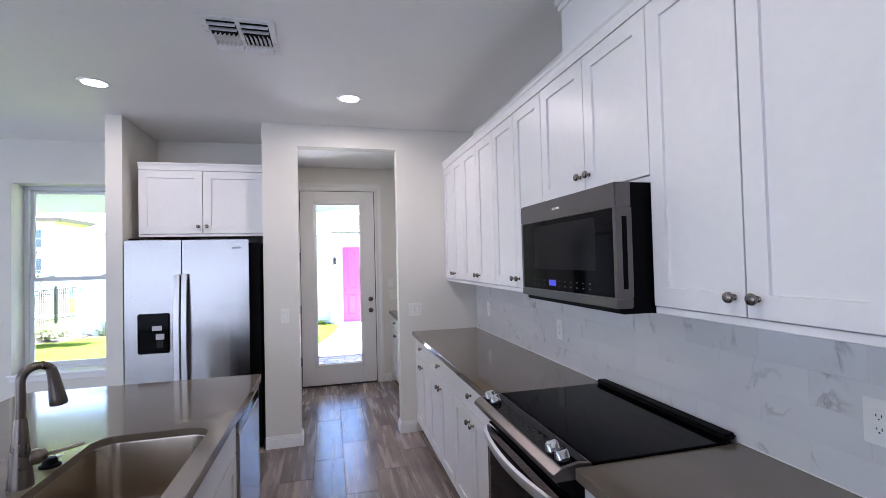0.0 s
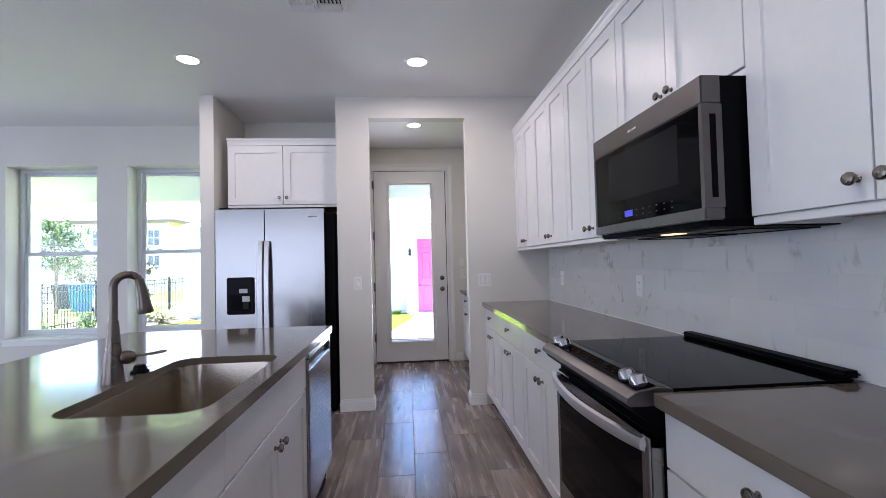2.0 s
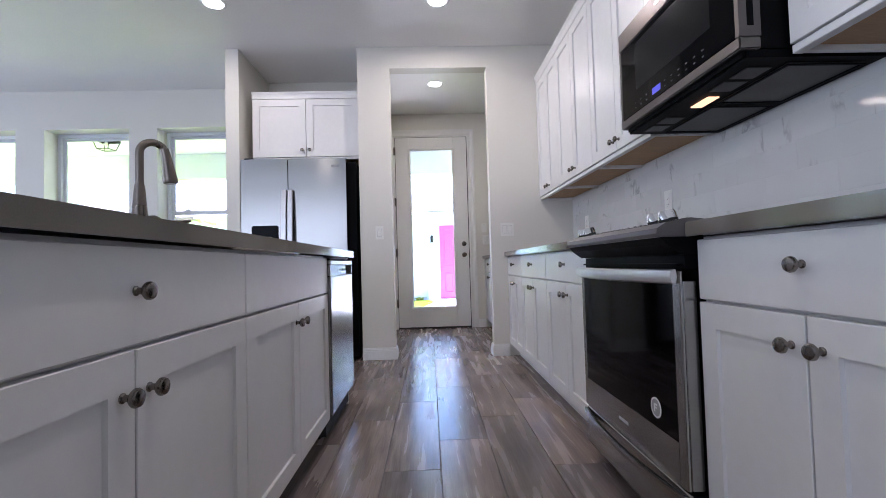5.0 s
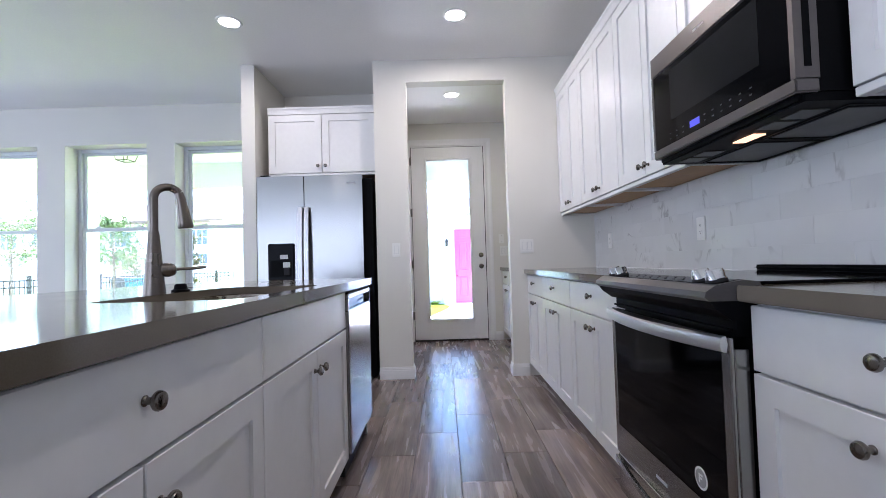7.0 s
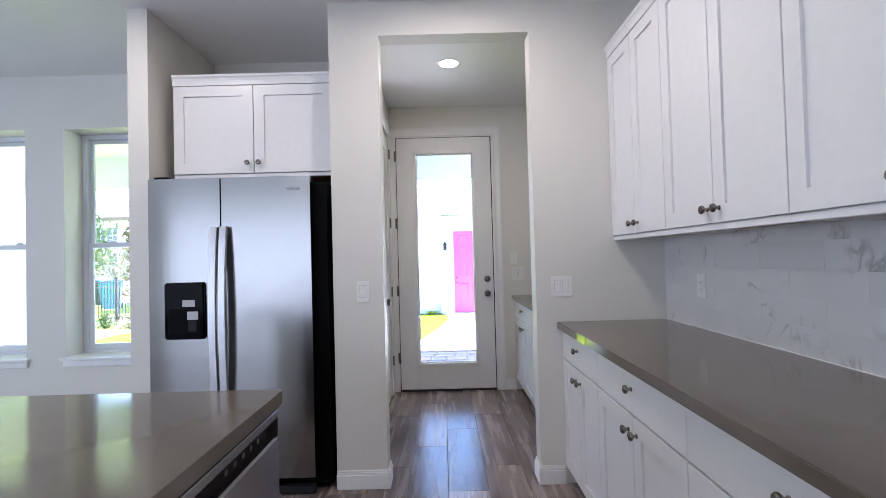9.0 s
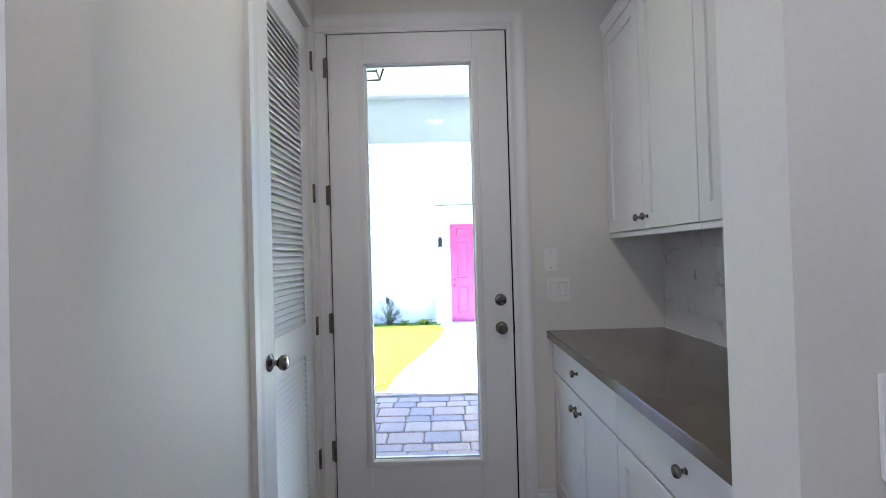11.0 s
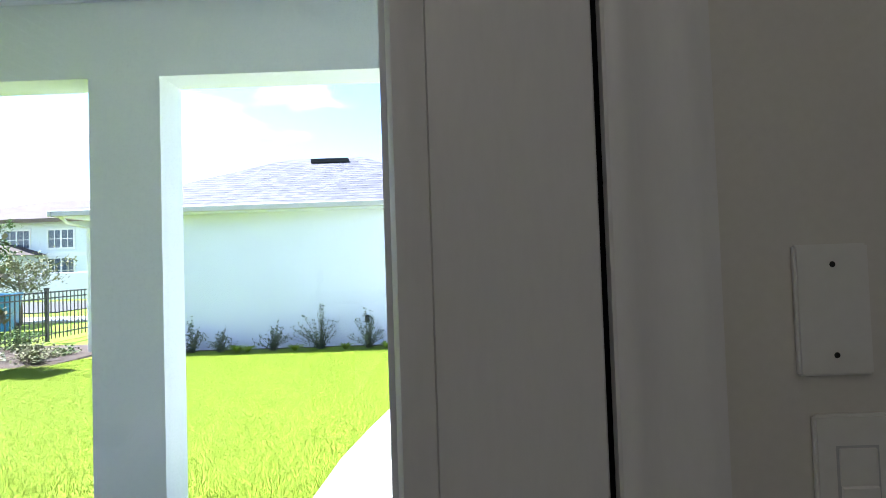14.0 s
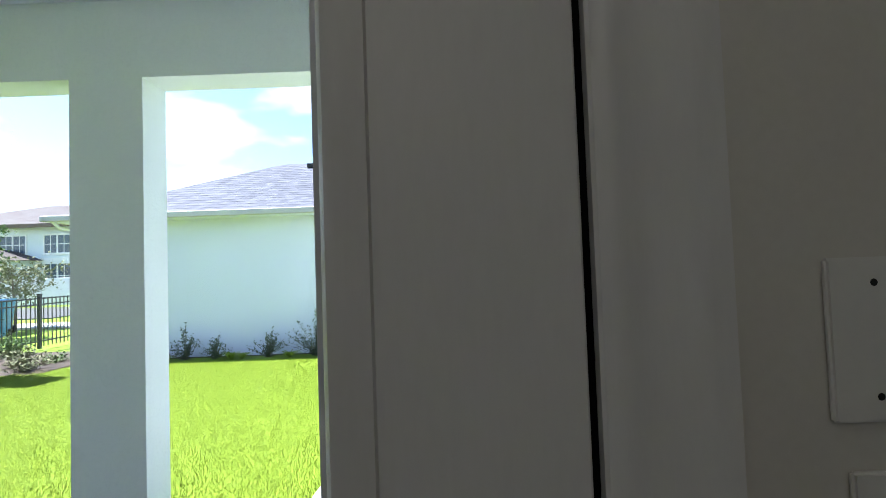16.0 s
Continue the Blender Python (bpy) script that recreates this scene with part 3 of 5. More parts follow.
# ---------------------------------------------------------------- louvered closet door
def louver_door():
    d = thing("door_2", "white louvered closet door with a nickel knob, closed", "door", pose(0, 0, 0), "", "structure")
    xf, xb, y0, y1, z0, z1 = LW - 0.012, LW - 0.046, 5.386, 6.024, 0.012, 2.45
    ly0, ly1 = 5.531, 5.914
    part("door_leaf", blocks((xb, xf, y0, ly0, z0, z1, 0.002), (xb, xf, ly1, y1, z0, z1, 0.002), (xb, xf, ly0, ly1, z0, 0.2), (xb, xf, ly0, ly1, 0.865, 1.015), (xb, xf, ly0, ly1, 2.32, z1), (xb, xf - 0.004, ly0, ly1, 1.545, 1.556)), DOOR_PAINT, d)
    slat = bmesh.new()
    box(slat, -0.0205, 0.0205, ly0 + 0.001, ly1 - 0.001, -0.0028, 0.0028, 0.0012)
    me = mesh_of("slat", slat, DOOR_PAINT)
    for a, b in ((0.2, 0.865), (1.015, 1.545), (1.556, 2.32)):
        count = round((b - a) / 0.0262)
        for i in range(count):
            s = new("slat", me)
            s.parent = d
            s.matrix_basis = pose((xf + xb) / 2 + 0.004, 0, a + (i + 0.5) * (b - a) / count, 0, 61, 0)
    knob = part("door_knob", turned(bmesh.new(), [(0.033, 0), (0.033, 0.005), (0.026, 0.01), (0.012, 0.014), (0.011, 0.03), (0.02, 0.036), (0.028, 0.046), (0.029, 0.058), (0.022, 0.068), (0.012, 0.071)], pose(xf, 5.478, 0.937, 0, 90), 24), NICKEL, d, "round brushed nickel knob", True)
    part("latch_plate", block(xf - 0.03, xf - 0.004, y0 - 0.002, y0, 0.9, 0.96), DARK_GREY, d)
    for z in (0.33, 0.985, 1.64, 2.3):
        h = bmesh.new()
        turned(h, [(0.006, -0.046), (0.007, -0.044), (0.007, 0.044), (0.006, 0.046)], pose(LW + 0.008, 6.03, z), 10)
        box(h, LW + 0.004, LW + 0.0075, 6.034, 6.058, z - 0.044, z + 0.044)
        part("hinge", h, NICKEL, d, "brushed nickel butt hinge", True)


louver_door()
setting("closet_floor", block(-1.2, LW - 0.13, WIN_Y + 0.03, DOOR_Y, -0.05, -0.002), FLOOR_GROUT, "plain closet floor behind the louvered door", "floor")
cas = casing(bmesh.new(), lambda u, d, z: (LW + d, u, z), 5.38, 2.47, -1, 6.03)
box(cas, LW, LW + 0.004, 6.031, DOOR_Y - 0.0125, 0, 2.545)
single("trim_closet", cas, DOOR_PAINT, "white moulded casing round the louvered door", "trim", "", "structure", True)


# ---------------------------------------------------------------- cabinets
def shaker(bm, x0, x1, z0, z1, y=0.0, rail=0.062):
    """A framed door front with a sunken flat panel; its face looks along -y."""
    t, deep, c = 0.019, 0.009, 0.0015

    def ring(inset, yy):
        return [(x0 + inset, yy, z0 + inset), (x1 - inset, yy, z0 + inset), (x1 - inset, yy, z1 - inset), (x0 + inset, yy, z1 - inset)]
    return loft(bm, [ring(0, y), ring(0, y - t + c), ring(c, y - t), ring(rail, y - t), ring(rail + 0.001, y - t + deep)])


KNOB = None


def add_knob(parent, x, z, y=-0.019):
    global KNOB
    if KNOB is None:
        KNOB = mesh_of("knob", turned(bmesh.new(), [(0.0085, 0), (0.0085, 0.002), (0.006, 0.004), (0.0055, 0.012), (0.012, 0.016), (0.0155, 0.020), (0.0158, 0.024), (0.0135, 0.0285), (0.008, 0.0305)], pose(0, 0, 0, 90), 20), NICKEL, True)
    k = new("knob", KNOB)
    k.parent = parent
    k.matrix_basis = pose(x, y, z)
    return tagged(k, "round brushed nickel knob")


G = 0.0025   # half the gap between fronts


def cabinet_fronts(c, width, z0, z1, knob_z, doors=2):
    w = width / doors
    for i in range(doors):
        d = part("door", shaker(bmesh.new(), i * w + G, (i + 1) * w - G, z0, z1), CABINET, c)
        kx = (w - 0.034) if (i == 0 and doors == 2) else (i * w + 0.034)
        add_knob(d, kx, knob_z)


def base_cabinet(m, width, depth, label, group, drawer_knob=True, body_top=0.873, top=0.874, cut=0.7095, knob_at=(0.803, 0.647)):
    c = thing("base_cabinet", label, "cabinet", m, group)
    part("body", blocks((0.0, width, 0.001, depth, 0.1, body_top), (0.0, width, 0.065, depth, 0, 0.1), (0.0, width, 0.001, 0.016, body_top - 0.001, top)), CABINET, c)
    dr = part("drawer", block(G, width - G, -0.019, 0, cut + 0.004, top - 0.008, 0.0025), CABINET, c)
    if drawer_knob:
        add_knob(dr, width / 2, knob_at[0])
    cabinet_fronts(c, width, 0.105, cut - 0.0035, knob_at[1])
    return c


def wall_cabinet(m, width, depth, z0, z1, label, group, crown=True, knob_z=None):
    c = thing("wall_cabinet", label, "cabinet", m, group)
    part("body", blocks((0.0, width, 0.001, depth, z0 + 0.018, z1 + 0.03),), CABINET, c)
    part("underside", blocks((0.016, width - 0.016, 0.02, depth, z0 + 0.012, z0 + 0.0175),), BIRCH, c, "bare plywood underside")
    part("bottom_rail", blocks((0, width, -0.012, 0.018, z0 - 0.006, z0 + 0.017, 0.002), (0, 0.016, 0.018, depth, z0 - 0.004, z0 + 0.017), (width - 0.016, width, 0.018, depth, z0 - 0.004, z0 + 0.017)), CABINET, c)
    cabinet_fronts(c, width, z0 + 0.02, z1, knob_z or z0 + 0.071)
    if crown:
        prof = [(0.02, 0.004), (-0.0205, 0.004), (-0.0215, 0.03), (-0.0255, 0.045), (-0.033, 0.055), (-0.035, 0.066), (0.02, 0.066)]
        cr = loft(bmesh.new(), [[(x, y, z1 + z) for y, z in prof] for x in (0, width)])
        part("crown", cr, CABINET, c)
    return c


def right_run(x, y):   # a cabinet whose front looks along -x, its first side at the far y
    return pose(x, y, 0, 0, 0, -90)


FACE, UP = 1.154, 1.459      # carcass fronts of the base and wall cabinets
BASE = "white painted shaker base cabinet with drawer and two doors"
KITCHEN_BASE, KITCHEN_UP = "base cabinets along the kitchen wall", "wall cabinets along the kitchen wall"
for far, near in ((4.322, 3.756), (3.756, 3.03), (3.03, 2.282), (1.512, 0.86), (0.86, 0.1)):
    base_cabinet(right_run(FACE, far), far - near, RIGHT - FACE - 0.002, BASE, KITCHEN_BASE)
for far, near in ((4.322, 3.712), (3.712, 3.02), (3.02, 2.325), (1.545, 0.857), (0.857, 0.1)):
    wall_cabinet(right_run(UP, far), far - near, RIGHT - UP - 0.002, 1.375, 2.412, "tall white shaker wall cabinet with two doors", KITCHEN_UP)
wall_cabinet(right_run(UP, 2.325), 2.325 - 1.545, RIGHT - UP - 0.002, 1.818, 2.412, "short white shaker wall cabinet over the microwave", KITCHEN_UP, knob_z=1.905)
# duct box above the wall cabinets
chase = single("duct_chase", blocks((UP - 0.005, RIGHT - 0.002, 0.1, 2.11, 2.478, CEIL - 0.002), (UP - 0.03, RIGHT - 0.002, 0.09, 2.13, CEIL - 0.05, CEIL - 0.003, 0.004), (UP - 0.018, RIGHT - 0.002, 0.095, 2.12, CEIL - 0.075, CEIL - 0.05, 0.004)), CABINET, "white boxed duct chase with crown on top of the cabinets", "duct chase")

# butler's pantry in the hall
for far, near in ((6.13, 5.285), (5.285, 4.45)):
    base_cabinet(right_run(1.172, far), far - near, RIGHT - 1.174, BASE, "base cabinets in the hall")
for far, near in ((6.13, 5.315), (5.315, 4.45)):
    wall_cabinet(right_run(1.48, far), far - near, RIGHT - 1.482, 1.385, 2.412, "tall white shaker wall cabinet with two doors", "wall cabinets in the hall")


def island_run(y):
    return pose(-0.068, y, 0, 0, 0, 90)


for y0, y1 in ((-0.17, 0.69), (0.69, 1.575)):
    base_cabinet(island_run(y0), y1 - y0, 0.6, "white painted shaker island cabinet with drawer and two doors", "island cabinets", True, 0.873, 0.874, 0.698, (0.791, 0.624))
base_cabinet(island_run(1.575), 2.522 - 1.575, 0.6, "white painted island sink cabinet with plain false front", "island cabinets", False, 0.62, 0.874, 0.698, (0.791, 0.624))
setting_panel = single("island_back_panel", blocks((-0.9, -0.67, -0.17, 3.09, 0, 0.874), (-0.67, -0.068, 3.095, 3.112, 0, 0.874)), CABINET, "white painted back panel of the kitchen island", "island panel")

# cabinet over the refrigerator
fc = wall_cabinet(pose(-1.15, 4.478, 0), 0.975, 0.58, 1.82, 2.375, "white shaker cabinet over the refrigerator with two doors", "", True, 1.9)

# ---------------------------------------------------------------- worktops


def worktop(name, x0, x1, y0, y1, label, bevel=0.003):
    top = single(name, block(x0, x1, y0, y1, 0.8755, 0.914, bevel, 2), QUARTZ, label, "countertop")
    part("caulk_line", block(x1 - 0.0125, x1 - 0.0082, y0 + 0.002, y1 - 0.002, 0.9142, 0.918, 0.001), TRIM, top, "thin white caulk line")
    return top


worktop("countertop", 1.107, RIGHT - 0.001, 2.277, 4.3245, "taupe brown quartz countertop along the kitchen wall")
worktop("countertop", 1.107, RIGHT - 0.001, 0.1, 1.515, "taupe brown quartz countertop beside the range")
worktop("countertop", 1.125, RIGHT - 0.001, 4.448, 6.133, "taupe brown quartz countertop in the hall")

SX0, SX1, SY0, SY1 = -0.488, -0.09, 1.535, 2.27
top = bmesh.new()
outer = [top.verts.new(p) for p in rounded(-1.21, -0.022, -0.2, 3.118, 0.012, 0.914, 3)]
hole = [top.verts.new(p) for p in rounded(SX0, SX1, SY0, SY1, 0.075, 0.914, 8)]
edges = []
for ring in (outer, hole):
    edges += [top.edges.new((ring[i], ring[(i + 1) % len(ring)])) for i in range(len(ring))]
bmesh.ops.triangle_fill(top, use_beauty=True, use_dissolve=False, edges=edges)
ext = bmesh.ops.extrude_face_region(top, geom=list(top.faces))
for v in ext["geom"]:
    if isinstance(v, bmesh.types.BMVert):
        v.co.z = 0.886 if SX0 - 0.01 < v.co.x < SX1 + 0.01 and SY0 - 0.01 < v.co.y < SY1 + 0.01 else 0.8755
single("island_countertop", top, QUARTZ, "glossy taupe brown quartz island countertop with sink cutout", "countertop")

sink = thing("sink", "brushed stainless undermount single-bowl sink in the island", "sink", pose(0, 0, 0))
bowl = bmesh.new()
loft(bowl, [rounded(SX0 - 0.02, SX1 + 0.02, SY0 - 0.02, SY1 + 0.02, 0.09, 0.8855, 8), rounded(SX0 - 0.006, SX1 + 0.006, SY0 - 0.006, SY1 + 0.006, 0.08, 0.8855, 8), rounded(SX0 - 0.004, SX1 + 0.004, SY0 - 0.004, SY1 + 0.004, 0.08, 0.878, 8), rounded(SX0 + 0.006, SX1 - 0.006, SY0 + 0.006, SY1 - 0.006, 0.078, 0.7, 8), rounded(SX0 + 0.014, SX1 - 0.014, SY0 + 0.014, SY1 - 0.014, 0.072, 0.672, 8), rounded(SX0 + 0.036, SX1 - 0.036, SY0 + 0.036, SY1 - 0.036, 0.055, 0.658, 8)], False, True)
part("bowl", bowl, STEEL_BOWL, sink, smooth=True)
part("drain", turned(bmesh.new(), [(0.055, 0), (0.055, 0.003), (0.044, 0.0035), (0.04, 0.001), (0.012, 0.001)], pose(-0.29, 1.9, 0.6585), 24), CHROME, sink, "chrome drain", True)

# ---------------------------------------------------------------- faucet
fa = thing("faucet", "brushed nickel pull-down kitchen faucet behind the sink", "faucet", pose(-0.528, 1.895, 0.914, 0, 0, 50))
part("base", turned(bmesh.new(), [(0.033, 0), (0.033, 0.004), (0.03, 0.03), (0.026, 0.08), (0.0215, 0.13), (0.0165, 0.19), (0.0142, 0.205)], pose(0, 0, 0), 24), BRONZE, fa, smooth=True)
R = 0.042
arc = [(0, 0, 0.2), (0, 0, 0.24), (0, 0, 0.312)] + [(R - R * math.cos(a), 0, 0.312 + R * math.sin(a)) for a in [math.pi * k / 14 for k in range(1, 12)]]
part("spout", tube(bmesh.new(), arc, 0.0128, 16), BRONZE, fa, smooth=True)
ex, ez = arc[-1][0], arc[-1][2]
hd = bmesh.new()
tube(hd, [(ex, 0, ez), (ex + 0.006, 0, ez - 0.02), (ex + 0.012, 0, ez - 0.055), (ex + 0.018, 0, ez - 0.095), (ex + 0.021, 0, ez - 0.115), (ex + 0.0215, 0, ez - 0.12)], [0.0138, 0.0155, 0.018, 0.0225, 0.0245, 0.022], 18)
head = part("spray_head", hd, BRONZE, fa, smooth=True)
part("spray_button", block(ex + 0.0, ex + 0.01, -0.006, 0.006, ez - 0.085, ez - 0.045, 0.003), BLACK, head)
hn = bmesh.new()
turned(hn, [(0.017, 0.012), (0.022, 0.022), (0.024, 0.04), (0.019, 0.056), (0.011, 0.062)], pose(0, 0, 0.078, -90, 0, 0), 18)
tube(hn, [(0, 0.054, 0.078), (0.004, 0.08, 0.08), (0.006, 0.11, 0.081), (0.006, 0.14, 0.084), (0.006, 0.15, 0.085)], [0.008, 0.0075, 0.009, 0.0095, 0.006], 12, 0.6)
part("lever", hn, BRONZE, fa, smooth=True).matrix_basis = pose(0, 0, 0, 0, 0, -105)
ag = thing("soap_cap", "black round sink cap with a small chrome tab", "sink cap", pose(-0.525, 2.035, 0.914))
part("cap", turned(bmesh.new(), [(0.03, 0), (0.03, 0.006), (0.022, 0.01), (0.019, 0.024), (0.015, 0.028)], pose(0, 0, 0), 20), BLACK, ag, smooth=True)
part("tab", block(-0.012, 0.012, 0.02, 0.062, 0.011, 0.015, 0.002), CHROME, ag)

# ---------------------------------------------------------------- dishwasher
dw = thing("dishwasher", "stainless steel dishwasher with hidden top controls, closed", "dishwasher", island_run(2.526))
part("body", block(0, 0.59, 0.002, 0.56, 0.02, 0.865), DARK_GREY, dw)
pan = part("door_panel", blocks((0.002, 0.588, -0.032, 0.0, 0.115, 0.78, 0.006), (0.002, 0.588, -0.032, 0.0, 0.832, 0.858, 0.004), (0.002, 0.012, -0.032, 0, 0.78, 0.832), (0.578, 0.588, -0.032, 0, 0.78, 0.832)), STEEL, dw, "brushed stainless door panel")
part("pocket_handle", blocks((0.012, 0.578, -0.014, 0.0, 0.78, 0.832),), BLACK_GLASS, pan)
for i in range(5):
    part("indicator", turned(bmesh.new(), [(0.008, 0), (0.0075, 0.001)], pose(0.3 + 0.045 * i, -0.014, 0.806, 90), 10), DIM_PRINT, pan)
part("toe_plate", block(0.002, 0.588, 0.03, 0.04, 0.01, 0.105), BLACK, dw)
part("control_strip", block(0.004, 0.586, -0.03, 0.0, 0.8585, 0.8645), BLACK, dw)
part("badge", block(0.5, 0.54, -0.0335, -0.032, 0.2, 0.208), CHROME, pan)

# ---------------------------------------------------------------- refrigerator
fr = thing("refrigerator", "stainless steel side-by-side refrigerator with ice and water dispenser", "refrigerator", pose(-1.178, 4.262, 0))
part("body", block(0.006, 0.985, 0.07, 0.76, 0.03, 1.752, 0.004), BLACK, fr, "black cabinet sides")


def fridge_door(x0, x1):
    bm = bmesh.new()
    n = 10
    front = [(x0 + (x1 - x0) * i / n, -0.0045 * (1 - (2 * i / n - 1) ** 2)) for i in range(n + 1)]
    ring = [(x0, 0.062), (x0, 0.006)] + [(x, y) for x, y in front] + [(x1, 0.006), (x1, 0.062)]
    loft(bm, [[(x, y, z) for x, y in ring] for z in (0.1, 1.776)])
    return bm


left_door = part("freezer_door", fridge_door(0.0, 0.402), STEEL, fr, "brushed stainless freezer door")
right_door = part("fresh_food_door", fridge_door(0.41, 0.908), STEEL, fr, "brushed stainless refrigerator door")
disp = part("dispenser", block(0.094, 0.318, -0.022, 0.0, 0.88, 1.195, 0.008, 2), BLACK_GLASS, left_door, "black ice and water dispenser")
part("dispenser_recess", blocks((0.118, 0.294, -0.0245, -0.0222, 0.91, 1.05, 0.001),), BLACK, disp)
for z0, z1, x0, x1 in ((1.062, 1.098, 0.2, 0.268), (0.99, 1.035, 0.225, 0.285)):
    part("dispenser_label", block(x0, x1, -0.0262, -0.0246, z0, z1, 0.0005), PALE_PRINT, disp)
part("dispenser_paddle", block(0.232, 0.282, -0.033, -0.0246, 0.925, 0.985, 0.004), DARK_GREY, disp)
for x, door in ((0.38, left_door), (0.433, right_door)):
    hb = bmesh.new()
    rings = []
    for k in range(19):
        u = k / 18
        z, y = 0.44 + 1.06 * u, -0.03 - 0.034 * math.sin(math.pi * u) ** 0.7
        rings.append([(x - 0.02, y, z), (x - 0.018, y - 0.004, z), (x + 0.018, y - 0.004, z), (x + 0.02, y, z), (x + 0.02, y + 0.016, z), (x - 0.02, y + 0.016, z)])
    loft(hb, rings)
    box(hb, x - 0.014, x + 0.014, -0.03, -0.004, 0.445, 0.485)
    box(hb, x - 0.014, x + 0.014, -0.03, -0.004, 1.455, 1.495)
    part("handle", hb, PALE_STEEL, door, "long bowed flat bar handle")
part("badge", block(0.78, 0.85, -0.0065, -0.004, 1.7, 1.711), GREY_PRINT, right_door)
part("kick_grille", blocks((0.01, 0.7, 0.03, 0.06, 0.01, 0.085),), BLACK, fr)
part("foot", blocks((0.7, 0.9, 0.012, 0.06, 0.002, 0.045, 0.006),), DARK_GREY, fr)
part("hinge_cover", blocks((0.02, 0.1, 0.02, 0.12, 1.7765, 1.792, 0.004),), BLACK, left_door)

# ---------------------------------------------------------------- microwave over the range
mw = thing("microwave", "over-the-range microwave in warm brushed steel with black glass door", "microwave", right_run(1.305, 2.299))
W = 0.75
part("body", blocks((0.006, W - 0.006, 0.063, 0.438, 1.392, 1.812), ), BLACK, mw, "black case")
door = part("door", blocks((0, W, 0, 0.062, 1.727, 1.812, 0.004, 2), (0, W, 0, 0.062, 1.388, 1.424, 0.004, 2), (0, 0.016, 0.002, 0.062, 1.424, 1.727), (W - 0.016, W, 0, 0.062, 1.424, 1.727)), SLATE, mw, "warm brushed steel door frame")
part("window", block(0.016, W - 0.016, 0.003, 0.058, 1.424, 1.727, 0.002), BLACK_GLASS, door, "black glass window")
part("window_mesh", block(0.142, 0.625, 0.0022, 0.0034, 1.513, 1.705), OVEN_DARK, door, "dark grey see-through mesh")
part("display", block(0.27, 0.33, 0.0018, 0.0032, 1.444, 1.468), BLUE_GLOW, door, "small blue lit display")
for i in range(11):
    for z in (1.442, 1.462):
        x = 0.13 + 0.045 * i
        if not 0.24 < x < 0.345:
            part("touch_key", block(x, x + 0.01, 0.002, 0.0032, z, z + 0.004), DIM_PRINT, door)
part("handle_slot", block(W - 0.02, W + 0.0006, 0.02, 0.045, 1.45, 1.7, 0.003, 2), BLACK, door, "black grip slot in the door's edge")
part("badge", blocks((0.32, 0.345, -0.0015, 0.0, 1.764, 1.774), (0.349, 0.385, -0.0015, 0.0, 1.765, 1.773)), CHROME, door)
hood = part("underside", blocks((0.01, W - 0.01, 0.03, 0.43, 1.368, 1.3915), (0.02, W - 0.02, 0.02, 0.05, 1.374, 1.388)), BLACK, mw)
for x in (0.05, 0.395):
    gf = part("grease_filter", block(x, x + 0.31, 0.17, 0.4, 1.3645, 1.3678), FILTER, hood, "grey metal mesh filter")
    part("filter_rim", blocks((x, x + 0.31, 0.17, 0.178, 1.361, 1.3644), (x, x + 0.31, 0.392, 0.4, 1.361, 1.3644), (x, x + 0.008, 0.178, 0.392, 1.361, 1.3644), (x + 0.302, x + 0.31, 0.178, 0.392, 1.361, 1.3644)), BLACK, gf)
for x in (0.06, 0.16, 0.5, 0.6):
    part("vent_bar", block(x, x + 0.08, 0.07, 0.145, 1.3645, 1.3678, 0.001), FILTER, hood)
part("lamp_lens", block(0.35, 0.45, 0.1, 0.14, 1.3635, 1.3678), HOOD_GLOW, hood, "lit cooktop lamp")
lampd = bpy.data.lights.new("cooktop_lamp", "AREA")
lampd.shape, lampd.size, lampd.size_y, lampd.energy, lampd.color = "RECTANGLE", 0.12, 0.06, 0.014, (1, 0.82, 0.62)
new("cooktop_lamp", lampd).matrix_world = look((1.425, 1.88, 1.355), (1.425, 1.88, 0.9))

# ---------------------------------------------------------------- range
rg = thing("range", "slide-in electric range in warm brushed steel with black glass cooktop", "range", right_run(1.145, 2.274))
W = 0.756
part("body", block(0.004, W - 0.004, 0.0, 0.58, 0.03, 0.9), BLACK, rg, "black side panels")
part("cooktop", blocks((-0.004, W + 0.004, 0.02, 0.56, 0.9145, 0.922, 0.002), (0.004, W - 0.004, 0.02, 0.56, 0.9005, 0.9145)), BLACK_GLASS, rg, "black glass cooktop")
part("rear_trim", block(-0.004, W + 0.004, 0.532, 0.592, 0.9225, 0.944, 0.01, 3), BLACK, rg)
cp = bmesh.new()
prof = [(0.022, 0.921), (-0.02, 0.926), (-0.085, 0.915), (-0.11, 0.9), (-0.113, 0.886), (-0.104, 0.877), (0.022, 0.877)]
loft(cp, [[(x, y, z) for y, z in prof] for x in (-0.003, W + 0.003)])
panel = part("control_panel", cp, SLATE, rg, "sloped warm steel control panel")
gl = bmesh.new()
loft(gl, [[(x, y, z) for y, z in ((0.015, 0.9225), (-0.02, 0.9272), (-0.078, 0.9175), (-0.078, 0.915), (-0.02, 0.9235), (0.015, 0.9195))] for x in (0.012, W - 0.012)])
part("touch_glass", gl, BLACK_GLASS, panel, "black touch control glass")
for i in range(16):
    x = 0.2 + 0.025 * i
    part("touch_key", block(x, x + 0.009, -0.056 + 0.018 * (i % 2), -0.052 + 0.018 * (i % 2), 0.9225 + 0.003 * (i % 2), 0.9235 + 0.003 * (i % 2)), DIM_PRINT, panel)
